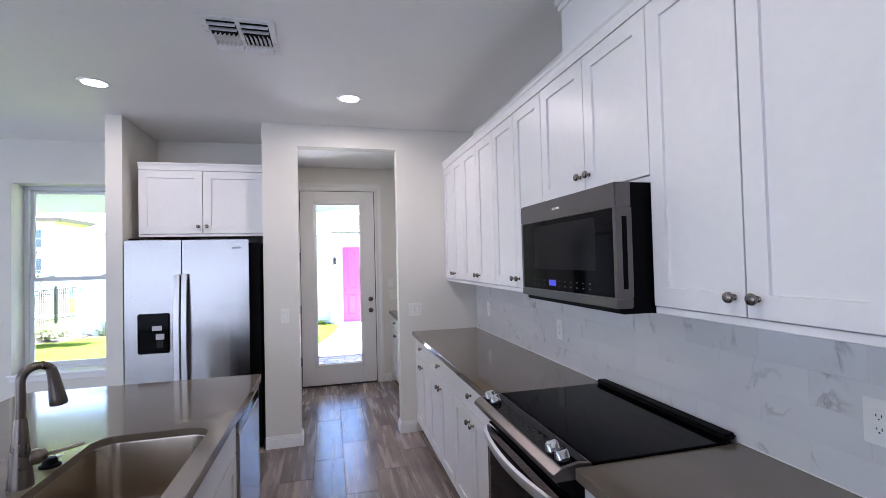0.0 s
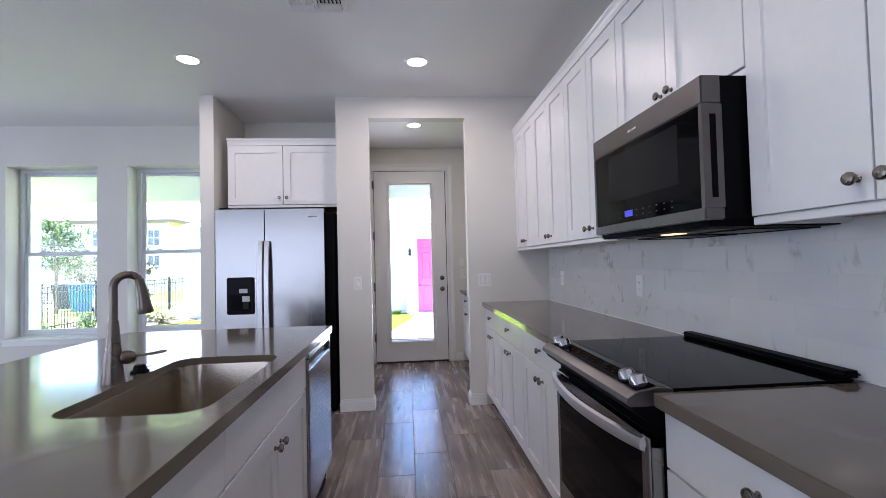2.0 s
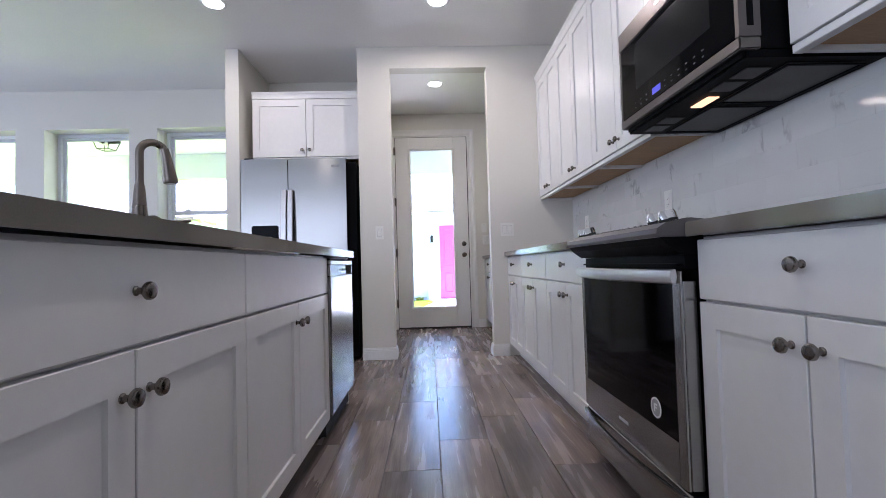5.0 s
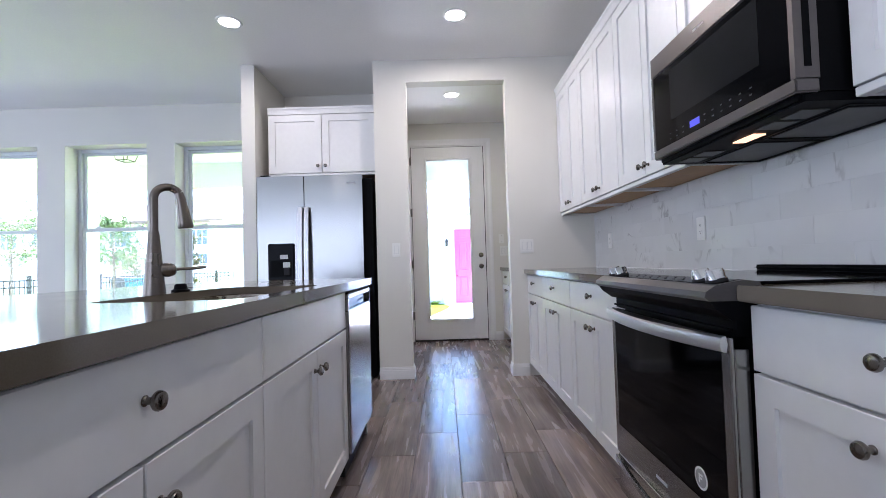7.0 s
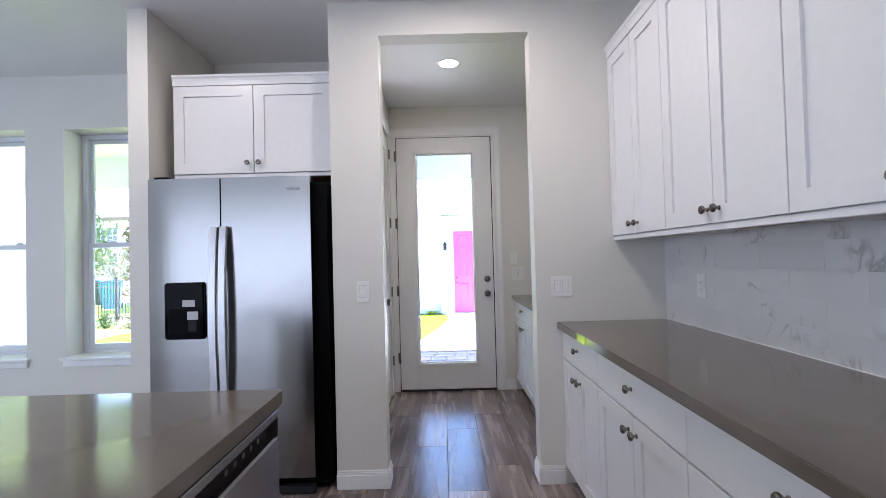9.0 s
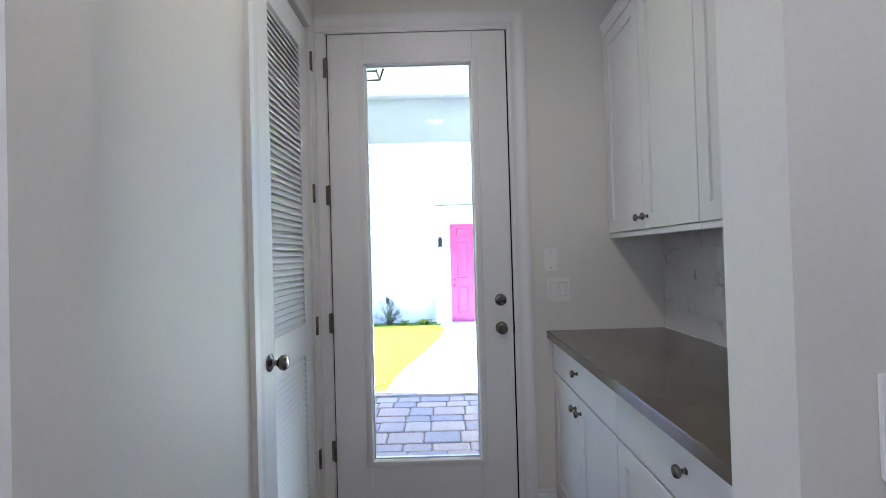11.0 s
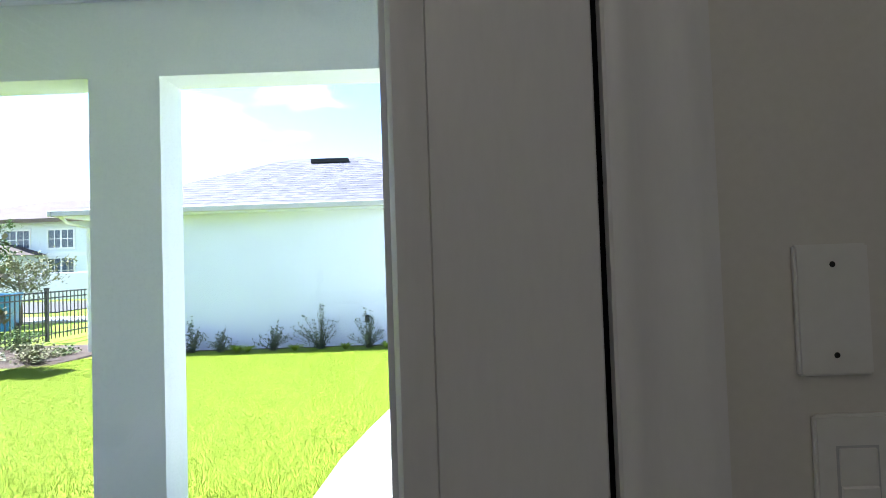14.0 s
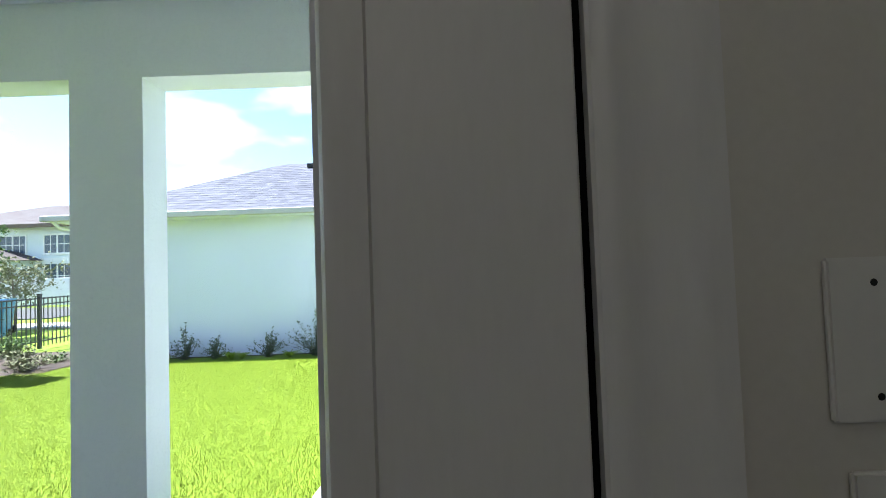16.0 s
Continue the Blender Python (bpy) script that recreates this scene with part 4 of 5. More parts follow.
for x in (0.05, 0.112, W - 0.112, W - 0.05):
    m = pose(x, -0.05, 0.9225, 10)
    kb = part("burner_knob", turned(bmesh.new(), [(0.025, 0), (0.025, 0.004), (0.0225, 0.008)], m, 20), DARK_GREY, panel, "dark knob skirt", True)
    grip = bmesh.new()
    rings = []
    for z, w_, l_ in ((0.006, 0.021, 0.024), (0.012, 0.017, 0.024), (0.024, 0.013, 0.022), (0.03, 0.009, 0.018)):
        rings.append([m @ Vector(p) for p in rounded(-w_, w_, -l_, l_, min(w_, l_) * 0.7, z, 4)])
    loft(grip, rings)
    part("grip", grip, CHROME, kb, "chrome knob grip", True)
vl = loft(bmesh.new(), [[(x, y, z) for y, z in ((0.022, 0.8765), (-0.1, 0.8765), (-0.088, 0.858), (-0.066, 0.842), (-0.05, 0.83), (0.0, 0.83))] for x in (-0.003, W + 0.003)])
part("valance", vl, BLACK, rg, "black curved valance under the controls")
part("vent_slot", blocks((0.006, W - 0.006, -0.035, 0.0, 0.79, 0.829), (0.02, W - 0.02, -0.05, -0.03, 0.8, 0.806)), BLACK, rg)
od = part("oven_door", blocks((0.003, 0.03, -0.055, -0.044, 0.215, 0.788, 0.003), (W - 0.04, W - 0.003, -0.055, -0.044, 0.215, 0.788, 0.003), (0.03, W - 0.04, -0.055, -0.044, 0.215, 0.33), (0.03, W - 0.04, -0.055, -0.044, 0.75, 0.788)), STEEL, rg, "brushed steel oven door")
part("door_core", block(0.004, W - 0.0035, -0.0438, -0.008, 0.216, 0.76, 0.002), STEEL, od)
part("oven_window", block(0.03, W - 0.04, -0.0535, -0.0437, 0.33, 0.75, 0.002), BLACK_GLASS, od, "black glass oven window")
hb = bmesh.new()
rings = []
for k in range(17):
    u = k / 16
    x, y = 0.006 + (W - 0.012) * u, -0.062 - 0.05 * math.sin(math.pi * u) ** 0.8
    rings.append([(x, y, 0.752), (x, y - 0.012, 0.756), (x, y - 0.016, 0.772), (x, y - 0.012, 0.788), (x, y, 0.792), (x, y + 0.004, 0.772)])
loft(hb, rings)
part("handle", hb, PALE_STEEL, od, "curved flat steel handle", True)
part("badge", block(0.34, 0.41, -0.0565, -0.055, 0.265, 0.275), GREY_PRINT, od)
st = part("sticker", turned(bmesh.new(), [(0.03, 0), (0.03, 0.0008)], pose(0.6, -0.0536, 0.385, 90), 28), WHITE_PLASTIC, od, "round white sticker")
part("sticker_ring", turned(bmesh.new(), [(0.024, 0), (0.024, 0.0006)], pose(0.6, -0.0545, 0.385, 90), 28), GREY_PRINT, st)
part("sticker_bar", blocks((0.592, 0.61, -0.0562, -0.0552, 0.392, 0.397), (0.592, 0.606, -0.0562, -0.0552, 0.383, 0.388), (0.592, 0.597, -0.0562, -0.0552, 0.373, 0.397)), WHITE_PLASTIC, st)
part("drawer_core", block(0.004, W - 0.004, -0.0395, -0.002, 0.061, 0.206), BLACK, rg)
sd = part("storage_drawer", block(0.003, W - 0.003, -0.05, -0.04, 0.06, 0.207, 0.003), STEEL, rg, "brushed steel storage drawer")
hb = bmesh.new()
rings = []
for k in range(13):
    u = k / 12
    x, y = 0.01 + (W - 0.02) * u, -0.052 - 0.03 * math.sin(math.pi * u)
    rings.append([(x, y, 0.176), (x, y - 0.012, 0.18), (x, y - 0.014, 0.192), (x, y - 0.01, 0.203), (x, y + 0.003, 0.2)])
loft(hb, rings)
part("handle", hb, STEEL, sd, "curved steel drawer lip", True)
for x in (0.06, W - 0.06):
    part("foot", turned(bmesh.new(), [(0.02, 0), (0.02, 0.01), (0.01, 0.012), (0.01, 0.031)], pose(x, 0.05, 0), 12), BLACK, rg)


# ---------------------------------------------------------------- plates on the walls
def plate(name, label, category, m, wide, high, rockers=0, outlet=False, screws=False):
    """A wall plate; its face looks along the local -y."""
    p = thing(name, label, category, m)
    base = part("cover", block(-wide / 2, wide / 2, -0.006, 0, -high / 2, high / 2, 0.002, 2), PLATE_PLASTIC, p)
    for i in range(rockers):
        x = (i - (rockers - 1) / 2) * 0.046
        part("rocker_frame", block(x - 0.0187, x + 0.0187, -0.0063, -0.0059, -0.0352, 0.0352), PALE_PRINT, p)
        part("rocker", blocks((x - 0.0165, x + 0.0165, -0.0085, -0.006, -0.033, 0.0, 0.001), (x - 0.0165, x + 0.0165, -0.0072, -0.006, 0.0, 0.033, 0.001)), PLATE_PLASTIC, p)
    if outlet:
        face = part("receptacle", block(-0.0165, 0.0165, -0.0078, -0.006, -0.033, 0.033, 0.001), PLATE_PLASTIC, p)
        for z in (-0.017, 0.017):
            for x, h in ((-0.006, 0.004), (0.006, 0.005)):
                part("slot", block(x - 0.0011, x + 0.0011, -0.0082, -0.0077, z - h + 0.002, z + h), BLACK, face)
            part("slot", turned(bmesh.new(), [(0.0022, 0), (0.0022, 0.0005)], pose(0, -0.0077, z - 0.008, 90), 8), BLACK, face)
    if screws:
        for z in (-high / 2 + 0.018, high / 2 - 0.018):
            part("screw", turned(bmesh.new(), [(0.0028, 0), (0.002, 0.0008)], pose(0, -0.006, z, 90), 8), DARK_GREY, p)
    return p


plate("light_switch", "white double rocker light switch on the kitchen end wall", "light switch", pose(1.14, END, 1.116), 0.118, 0.118, 2)
plate("light_switch", "white single rocker light switch beside the hall opening", "light switch", pose(0.004, END, 1.115), 0.07, 0.118, 1)
plate("light_switch", "white double rocker light switch beside the back door", "light switch", pose(1.194, DOOR_Y, 1.124), 0.118, 0.124, 2)
plate("blank_plate", "white blank wall plate with two screws above the switch", "wall plate", pose(1.158, DOOR_Y, 1.278), 0.066, 0.116, 0, False, True)
for y in (2.722, 3.965, 1.098, 5.1):
    plate("outlet", "white electrical outlet in the marble backsplash", "outlet", pose(RIGHT - 0.0092, y, 1.125, 0, 0, -90), 0.074, 0.118, 0, True)


# ---------------------------------------------------------------- ceiling lamps and vent
def can_light(x, y, watts):
    c = thing("recessed_light", "lit white recessed ceiling light with a thin trim ring", "ceiling light", pose(x, y, CEIL), "recessed kitchen lights")
    part("trim_ring", turned(bmesh.new(), [(0.092, 0), (0.09, -0.004), (0.074, -0.006), (0.07, -0.003), (0.07, 0)], pose(0, 0, 0), 32), WHITE_PLASTIC, c, smooth=True)
    part("diffuser", turned(bmesh.new(), [(0.07, -0.0025), (0.04, -0.004), (0.01, -0.0045)], pose(0, 0, 0), 32), LAMP_GLOW, c, "glowing round diffuser", True)
    d = bpy.data.lights.new("recessed_lamp", "AREA")
    d.shape, d.size, d.energy, d.color = "DISK", 0.13, watts, (1, 0.83, 0.64)
    new("recessed_lamp", d).matrix_world = look((x, y, CEIL - 0.012), (x, y, 0))


# The two at y 1.2 are unseen and assumed, added for brightness.
for x, y, watts in ((0.549, 3.63, 0.8), (-1.098, 3.635, 0.55), (0.549, 5.168, 0.34), (0.549, 1.2, 0.4), (-1.098, 1.2, 0.36)):
    can_light(x, y, watts)

va = thing("ceiling_vent", "white stamped-metal ceiling air register with open louvers", "air vent", pose(-0.045, 2.795, CEIL))
part("frame", blocks((-0.178, 0.178, -0.185, -0.152, -0.008, -0.001, 0.002), (-0.178, 0.178, 0.152, 0.185, -0.008, -0.001, 0.002), (-0.178, -0.145, -0.152, 0.152, -0.008, -0.001, 0.002), (0.145, 0.178, -0.152, 0.152, -0.008, -0.001, 0.002), (-0.01, 0.01, -0.152, 0.152, -0.014, -0.001, 0.002)), WHITE_PLASTIC, va)
# Black sheet in place of the shaded duct behind the slats.
part("duct_shade", block(-0.145, 0.145, -0.152, 0.152, -0.0035, -0.001), BLACK, va)
for s in (-1, 1):
    for i in range(2):
        y = -0.13 + 0.05 * i
        sl = part("slat", block(-0.066, 0.066, -0.019, 0.019, -0.001, 0.001), WHITE_PLASTIC, va)
        sl.matrix_basis = pose(s * 0.078, y, -0.012, 55)
    for i in range(6):
        sl = part("slat", block(-0.013, 0.013, -0.055, 0.055, -0.001, 0.001), WHITE_PLASTIC, va)
        sl.matrix_basis = pose(s * (0.022 + 0.022 * i), 0.035, -0.012, 0, s * 50)
    sl = part("slat", block(-0.066, 0.066, -0.028, 0.028, -0.001, 0.001), WHITE_PLASTIC, va)
    sl.matrix_basis = pose(s * 0.078, 0.122, -0.012, -18)

# ---------------------------------------------------------------- outdoors
GROUND = -0.06


def lawn_z(y):
    return GROUND - 0.036 * max(0.0, min(y - 8.5, 7.0))


gm = bmesh.new()
rows = [[gm.verts.new((x, y, lawn_z(y) - 0.02)) for x in (-400, -60, -14, -6, 0, 6, 60, 400)] for y in (-400, -30, 4, 8.48, 10, 12, 14, 15.5, 40, 400)]
for a, b in zip(rows, rows[1:]):
    for i in range(len(a) - 1):
        gm.faces.new((a[i], a[i + 1], b[i + 1], b[i]))
setting("ground", gm, LAWN, "short green lawn reaching to the distance", "ground")

# grass blades between the patio and the garage
rng = np.random.default_rng(4)


def walk_edge(y):
    """Left edge of the curved concrete walk."""
    return float(np.interp(y, (8.3, 9.05, 9.6, 10.3, 11.1, 12.1, 13.5), (-0.03, 0.02, 0.11, 0.24, 0.38, 0.53, 0.6)))


def grass(count, x0, x1, y0, y1):
    verts, faces = [], []
    xs, ys = rng.uniform(x0, x1, count), y0 + (y1 - y0) * rng.uniform(0, 1, count) ** 1.25
    for x, y in zip(xs, ys):
        if x > walk_edge(y) - 0.01 and y > 8.3:
            continue
        a, h, w = rng.uniform(0, 6.28), rng.uniform(0.009, 0.023), rng.uniform(0.0016, 0.0028)
        dx, dy = math.cos(a) * w, math.sin(a) * w
        lx, ly = rng.normal(0, 0.008), rng.normal(0, 0.008)
        z, k = lawn_z(y) - 0.022, len(verts)
        verts += [(x - dx, y - dy, z), (x + dx, y + dy, z), (x + lx, y + ly, z + h)]
        faces.append((k, k + 1, k + 2))
    me = bpy.data.meshes.new("grass")
    me.from_pydata(verts, [], faces)
    me.materials.append(GRASS)
    tilt = np.repeat(rng.normal(0, 0.2, (len(faces), 2)), 3, axis=0)
    up = np.column_stack([tilt, np.ones(len(verts))])
    me.normals_split_custom_set_from_vertices(up / np.linalg.norm(up, axis=1)[:, None])
    return me


tagged(new("grass", grass(520000, -6.5, 0.9, 8.37, 13.95)), "bright green mown grass of the back lawn", "grass", kind="stuff")

walk_mesh = bmesh.new()
left = [(walk_edge(y), y) for y in (8.365, 9, 9.5, 10, 10.5, 11, 12, 13, 14.2)]
low, high = [], []
for x, y in left:
    low.append((walk_mesh.verts.new((x, y, lawn_z(y) + 0.004)), walk_mesh.verts.new((2.6, y, lawn_z(y) + 0.004))))
    high.append((walk_mesh.verts.new((x, y, lawn_z(y) - 0.06)), None))
for i in range(len(low) - 1):
    walk_mesh.faces.new((low[i][0], low[i][1], low[i + 1][1], low[i + 1][0]))
    walk_mesh.faces.new((low[i][0], low[i + 1][0], high[i + 1][0], high[i][0]))
setting("pavement", walk_mesh, CONCRETE, "curved pale concrete walk from the patio to the garage door", "pavement")

# lanai: floor, beam, posts, ceiling
patio = setting("patio", block(-8.3, 2.6, WIN_Y + 0.24, 8.362, -0.3, -0.058), JOINT_SAND, "covered patio of grey and tan concrete pavers", "patio")
setting("lanai_ceiling", block(-8.3, 2.6, WIN_Y + 0.24, 8.435, 2.87, 2.98), LANAI_PAINT, "white painted ceiling of the covered patio", "ceiling")
beam = bmesh.new()
BX = [(-8.3, -7.9), (-6.17, -5.76), (-1.185, -0.778), (2.2, 2.6)]
box(beam, -8.3, 2.6, 8.23, 8.435, 2.432, 2.87)
for x0, x1 in BX:
    box(beam, x0, x1, 8.23, 8.435, -0.1, 2.432)
box(beam, 2.4, 2.6, DOOR_Y + OUT, 8.23, -0.1, 2.87)
setting("wall_lanai", beam, STUCCO, "white stucco beam and square posts of the covered patio", "wall")
setting("wall_outside", blocks((RIGHT + OUT, 2.6, DOOR_Y, DOOR_Y + OUT, -0.2, 2.87), (-1.45, -1.33, WIN_Y + 0.24, DOOR_Y + OUT, -0.2, 2.87)), STUCCO, "white stucco outer wall of the house", "wall")
setting("roof", blocks((-8.7, 3.0, -3.9, 8.5, 2.99, 3.2),), SHINGLE, "low grey shingle roof slab over the house", "roof")


def lantern(x, y):
    c = thing("ceiling_lantern", "black square flush-mount patio lantern with clear glass", "lantern", pose(x, y, 2.87), "patio lanterns")
    part("canopy", block(-0.1, 0.1, -0.1, 0.1, -0.018, 0, 0.004), FENCE_BLACK, c)
    fr_ = bmesh.new()
    for sx in (-1, 1):
        for sy in (-1, 1):
            tube(fr_, [(sx * 0.12, sy * 0.12, -0.05), (sx * 0.085, sy * 0.085, -0.175)], 0.006, 6)
    box(fr_, -0.128, 0.128, -0.128, -0.112, -0.055, -0.018)
    box(fr_, -0.128, 0.128, 0.112, 0.128, -0.055, -0.018)
    box(fr_, -0.128, -0.112, -0.112, 0.112, -0.055, -0.018)
    box(fr_, 0.112, 0.128, -0.112, 0.112, -0.055, -0.018)
    for a in (-0.09, 0.08):
        box(fr_, -0.09, 0.09, a, a + 0.01, -0.182, -0.172)
        box(fr_, a, a + 0.01, -0.08, 0.08, -0.182, -0.172)
    part("cage", fr_, FENCE_BLACK, c)
    gb = bmesh.new()
    loft(gb, [[(-r, -r, z), (r, -r, z), (r, r, z), (-r, r, z)] for r, z in ((0.116, -0.05), (0.084, -0.172))], False, True)
    part("shade", gb, GLASS, c, "clear glass shade")
    part("bulb", turned(bmesh.new(), [(0.012, -0.018), (0.012, -0.05), (0.026, -0.08), (0.022, -0.105), (0.008, -0.115)], pose(0, 0, 0), 12), WHITE_PLASTIC, c, smooth=True)


lantern(0.06, 7.2)
lantern(-4.4, 7.2)

# ---------------------------------------------------------------- garage across the lawn
GZ = -0.34
ga = thing("garage", "single-storey white stucco garage with grey shingle hip roof", "garage", pose(0, 0, 0))
part("wall", blocks((-6.25, 0.42, 14.6, 21, GZ, 2.41), (0.4, 4.2, 14.22, 21, GZ, 2.5)), GARAGE_PAINT, ga)
part("soffit", blocks((-6.62, 0.42, 14.2, 21.2, 2.4105, 2.425), (-0.02, 4.4, 13.84, 14.3, 2.5005, 2.515)), GARAGE_PAINT, ga)


def hip(x0, x1, y0, y1, z, slope):
    bm = bmesh.new()
    r = (y1 - y0) / 2
    zt = z + slope * r
    a = [bm.verts.new(p) for p in ((x0, y0, z), (x1, y0, z), (x1, y1, z), (x0, y1, z), (x0 + r, y0 + r, zt), (x1 - r, y0 + r, zt))]
    for f in ((0, 1, 5, 4), (1, 2, 5), (2, 3, 4, 5), (3, 0, 4), (3, 2, 1, 0)):
        bm.faces.new([a[i] for i in f])
    return bm


def course_roof(x0, x1, y0, y1, z, slope, step=0.145):
    """A hip roof's near and side slopes as overlapping courses."""
    bm = hip(x0, x1, y0, y1, z, slope)
    r = (y1 - y0) / 2
    n = int(r / step)
    for i in range(n):
        d0, d1 = i * step, (i + 1) * step + 0.02
        za, zb = z + slope * d0 + 0.007, z + slope * d1 + 0.003
        for pts in (((x0 + d0, y0 + d0, za), (x1 - d0, y0 + d0, za), (x1 - d1, y0 + d1, zb), (x0 + d1, y0 + d1, zb)), ((x0 + d0, y1 - d0, za), (x0 + d0, y0 + d0, za), (x0 + d1, y0 + d1, zb), (x0 + d1, y1 - d1, zb))):
            top_ = [bm.verts.new(p) for p in pts]
            bm.faces.new(top_)
            drop = [bm.verts.new((p[0], p[1], p[2] - 0.0035)) for p in pts[:2]]
            bm.faces.new((top_[0], top_[1], drop[1], drop[0]))
    return bm


roof = part("roof", course_roof(-6.62, 2.0, 14.2, 20.8, 2.465, 0.507), SHINGLE, ga, "grey asphalt shingle hip roof")
part("side_roof", course_roof(-0.02, 5.6, 13.84, 19.4, 2.575, 0.4), SHINGLE, ga, "grey asphalt shingle side roof")
part("ridge_vent", block(-2.55, -1.6, 17.0, 17.2, 3.92, 4.03, 0.01), DARK_GREY, roof, "dark metal roof vent")
part("gutter", blocks((-6.66, 0.0, 14.1, 14.2, 2.405, 2.515, 0.01), (-6.72, -6.62, 14.1, 20.8, 2.405, 2.515, 0.01), (-0.06, 4.4, 13.74, 13.84, 2.5, 2.62, 0.01)), GUTTER, ga, "pale beige gutter and fascia")
part("corner_fascia", block(-0.02, 0.41, 13.845, 14.62, 2.425, 2.573), TRIM, ga)
part("downspout", tube(bmesh.new(), [(-6.55, 14.2, 2.41), (-6.5, 14.3, 2.3), (-6.3, 14.55, 2.2), (-6.29, 14.56, GZ)], 0.035, 8), TRIM, ga)
pd = part("door", block(0.755, 1.67, 14.2, 14.219, -0.24, 2.03), PINK, ga, "bright magenta six-panel door")
for x0, x1 in ((0.905, 1.16), (1.265, 1.52)):
    for z0, z1 in ((-0.04, 0.57), (0.77, 1.6), (1.74, 1.91)):
        panel_rings = [[(x0 + k, y_, z0 + k), (x1 - k, y_, z0 + k), (x1 - k, y_, z1 - k), (x0 + k, y_, z1 - k)] for k, y_ in ((0.0, 14.2), (0.012, 14.188), (0.028, 14.188), (0.04, 14.197), (0.07, 14.191))]
        part("door_panel", loft(bmesh.new(), panel_rings), PINK, pd)
for z in (0.59, 0.73):
    part("door_knob", turned(bmesh.new(), [(0.03, 0), (0.03, 0.02), (0.02, 0.05)], pose(0.83, 14.2, z, 90), 12), NICKEL, pd)
part("door_trim", blocks((0.64, 0.752, 14.17, 14.219, -0.3, 2.14), (1.673, 1.785, 14.17, 14.219, -0.3, 2.14), (0.752, 1.673, 14.17, 14.219, 2.033, 2.14)), TRIM, ga)
part("door_step", block(0.5, 1.9, 13.7, 14.2, -0.42, -0.25, 0.01), CONCRETE, ga)
wl_ = part("wall_lantern", blocks((0.49, 0.56, 14.19, 14.219, 1.5, 1.72, 0.005), (0.505, 0.545, 14.06, 14.2, 1.68, 1.7), (0.475, 0.575, 14.04, 14.14, 1.62, 1.645, 0.004)), FENCE_BLACK, ga, "black coach lantern")
lb = bmesh.new()
for sx in (-1, 1):
    for sy in (-1, 1):
        tube(lb, [(0.525 + sx * 0.05, 14.09 + sy * 0.05, 1.62), (0.525 + sx * 0.032, 14.09 + sy * 0.032, 1.42)], 0.006, 6)
box(lb, 0.49, 0.56, 14.055, 14.125, 1.4, 1.42)
loft(lb, [[(0.525 - r, 14.09 - r, z), (0.525 + r, 14.09 - r, z), (0.525 + r, 14.09 + r, z), (0.525 - r, 14.09 + r, z)] for r, z in ((0.06, 1.645), (0.035, 1.7), (0.008, 1.74))])
part("lantern_cage", lb, FENCE_BLACK, wl_)
part("outlet_box", block(-0.82, -0.74, 14.55, 14.6, 0.16, 0.3, 0.006), DARK_GREY, ga)
setting("flower_bed", blocks((-6.6, 0.42, 14.0, 14.6, GZ - 0.1, GZ + 0.045, 0.02), (-9.5, -6.0, 12.6, 15.5, GZ - 0.1, GZ + 0.09, 0.03)), MULCH, "dark mulch flower bed along the garage wall", "flower bed")


# ---------------------------------------------------------------- plants
def leaf(verts, faces, p, d, length, width):
    d = d.normalized()
    s = d.cross(Vector((0, 0, 1)))
    s = s.normalized() if s.length > 1e-4 else Vector((1, 0, 0))
    k = len(verts)
    m = p + d * length * 0.5 + Vector((0, 0, length * 0.06))
    verts += [tuple(p), tuple(m + s * width), tuple(p + d * length), tuple(m - s * width)]
    faces += [(k, k + 1, k + 2), (k, k + 2, k + 3)]


def leaf_mesh(name, verts, faces, material):
    me = bpy.data.meshes.new(name)
    me.from_pydata(verts, [], faces)
    me.materials.append(material)
    return me


def rand_dir(up=0.0):
    v = Vector((random.gauss(0, 1), random.gauss(0, 1), random.gauss(0, 1) + up))
    return v.normalized()


def twig_shrub(label, x, y, z, height, spread, stems, material, leaf_len=0.05):
    s = thing("shrub", label, "shrub", pose(x, y, z))
    wood = bmesh.new()
    verts, faces = [], []
    for i in range(stems):
        a, lean = random.uniform(0, 6.28), random.random() ** 0.7
        h = height * (1.0 - 0.62 * lean) * random.uniform(0.55, 1.0)
        tilt = spread * lean
        bend = random.uniform(-0.3, 0.3)
        pts = [Vector((math.cos(a + bend * u) * tilt * u ** 1.2, math.sin(a + bend * u) * tilt * u ** 1.2, h * u)) for u in (0, 0.3, 0.6, 0.85, 1)]
        tube(wood, pts, [0.005, 0.004, 0.003, 0.002, 0.001], 4)
        for k in range(int(h / 0.009)):
            u = 0.06 + 0.94 * random.random() ** 1.5
            p = Vector((math.cos(a + bend * u) * tilt * u ** 1.2, math.sin(a + bend * u) * tilt * u ** 1.2, h * u)) + rand_dir() * 0.03
            leaf(verts, faces, p, rand_dir(0.4), leaf_len * random.uniform(0.6, 1.2), leaf_len * 0.3)
    part("stems", wood, BARK, s)
    o = new("leaves", leaf_mesh("leaves", verts, faces, material))
    o.parent = s
    return s


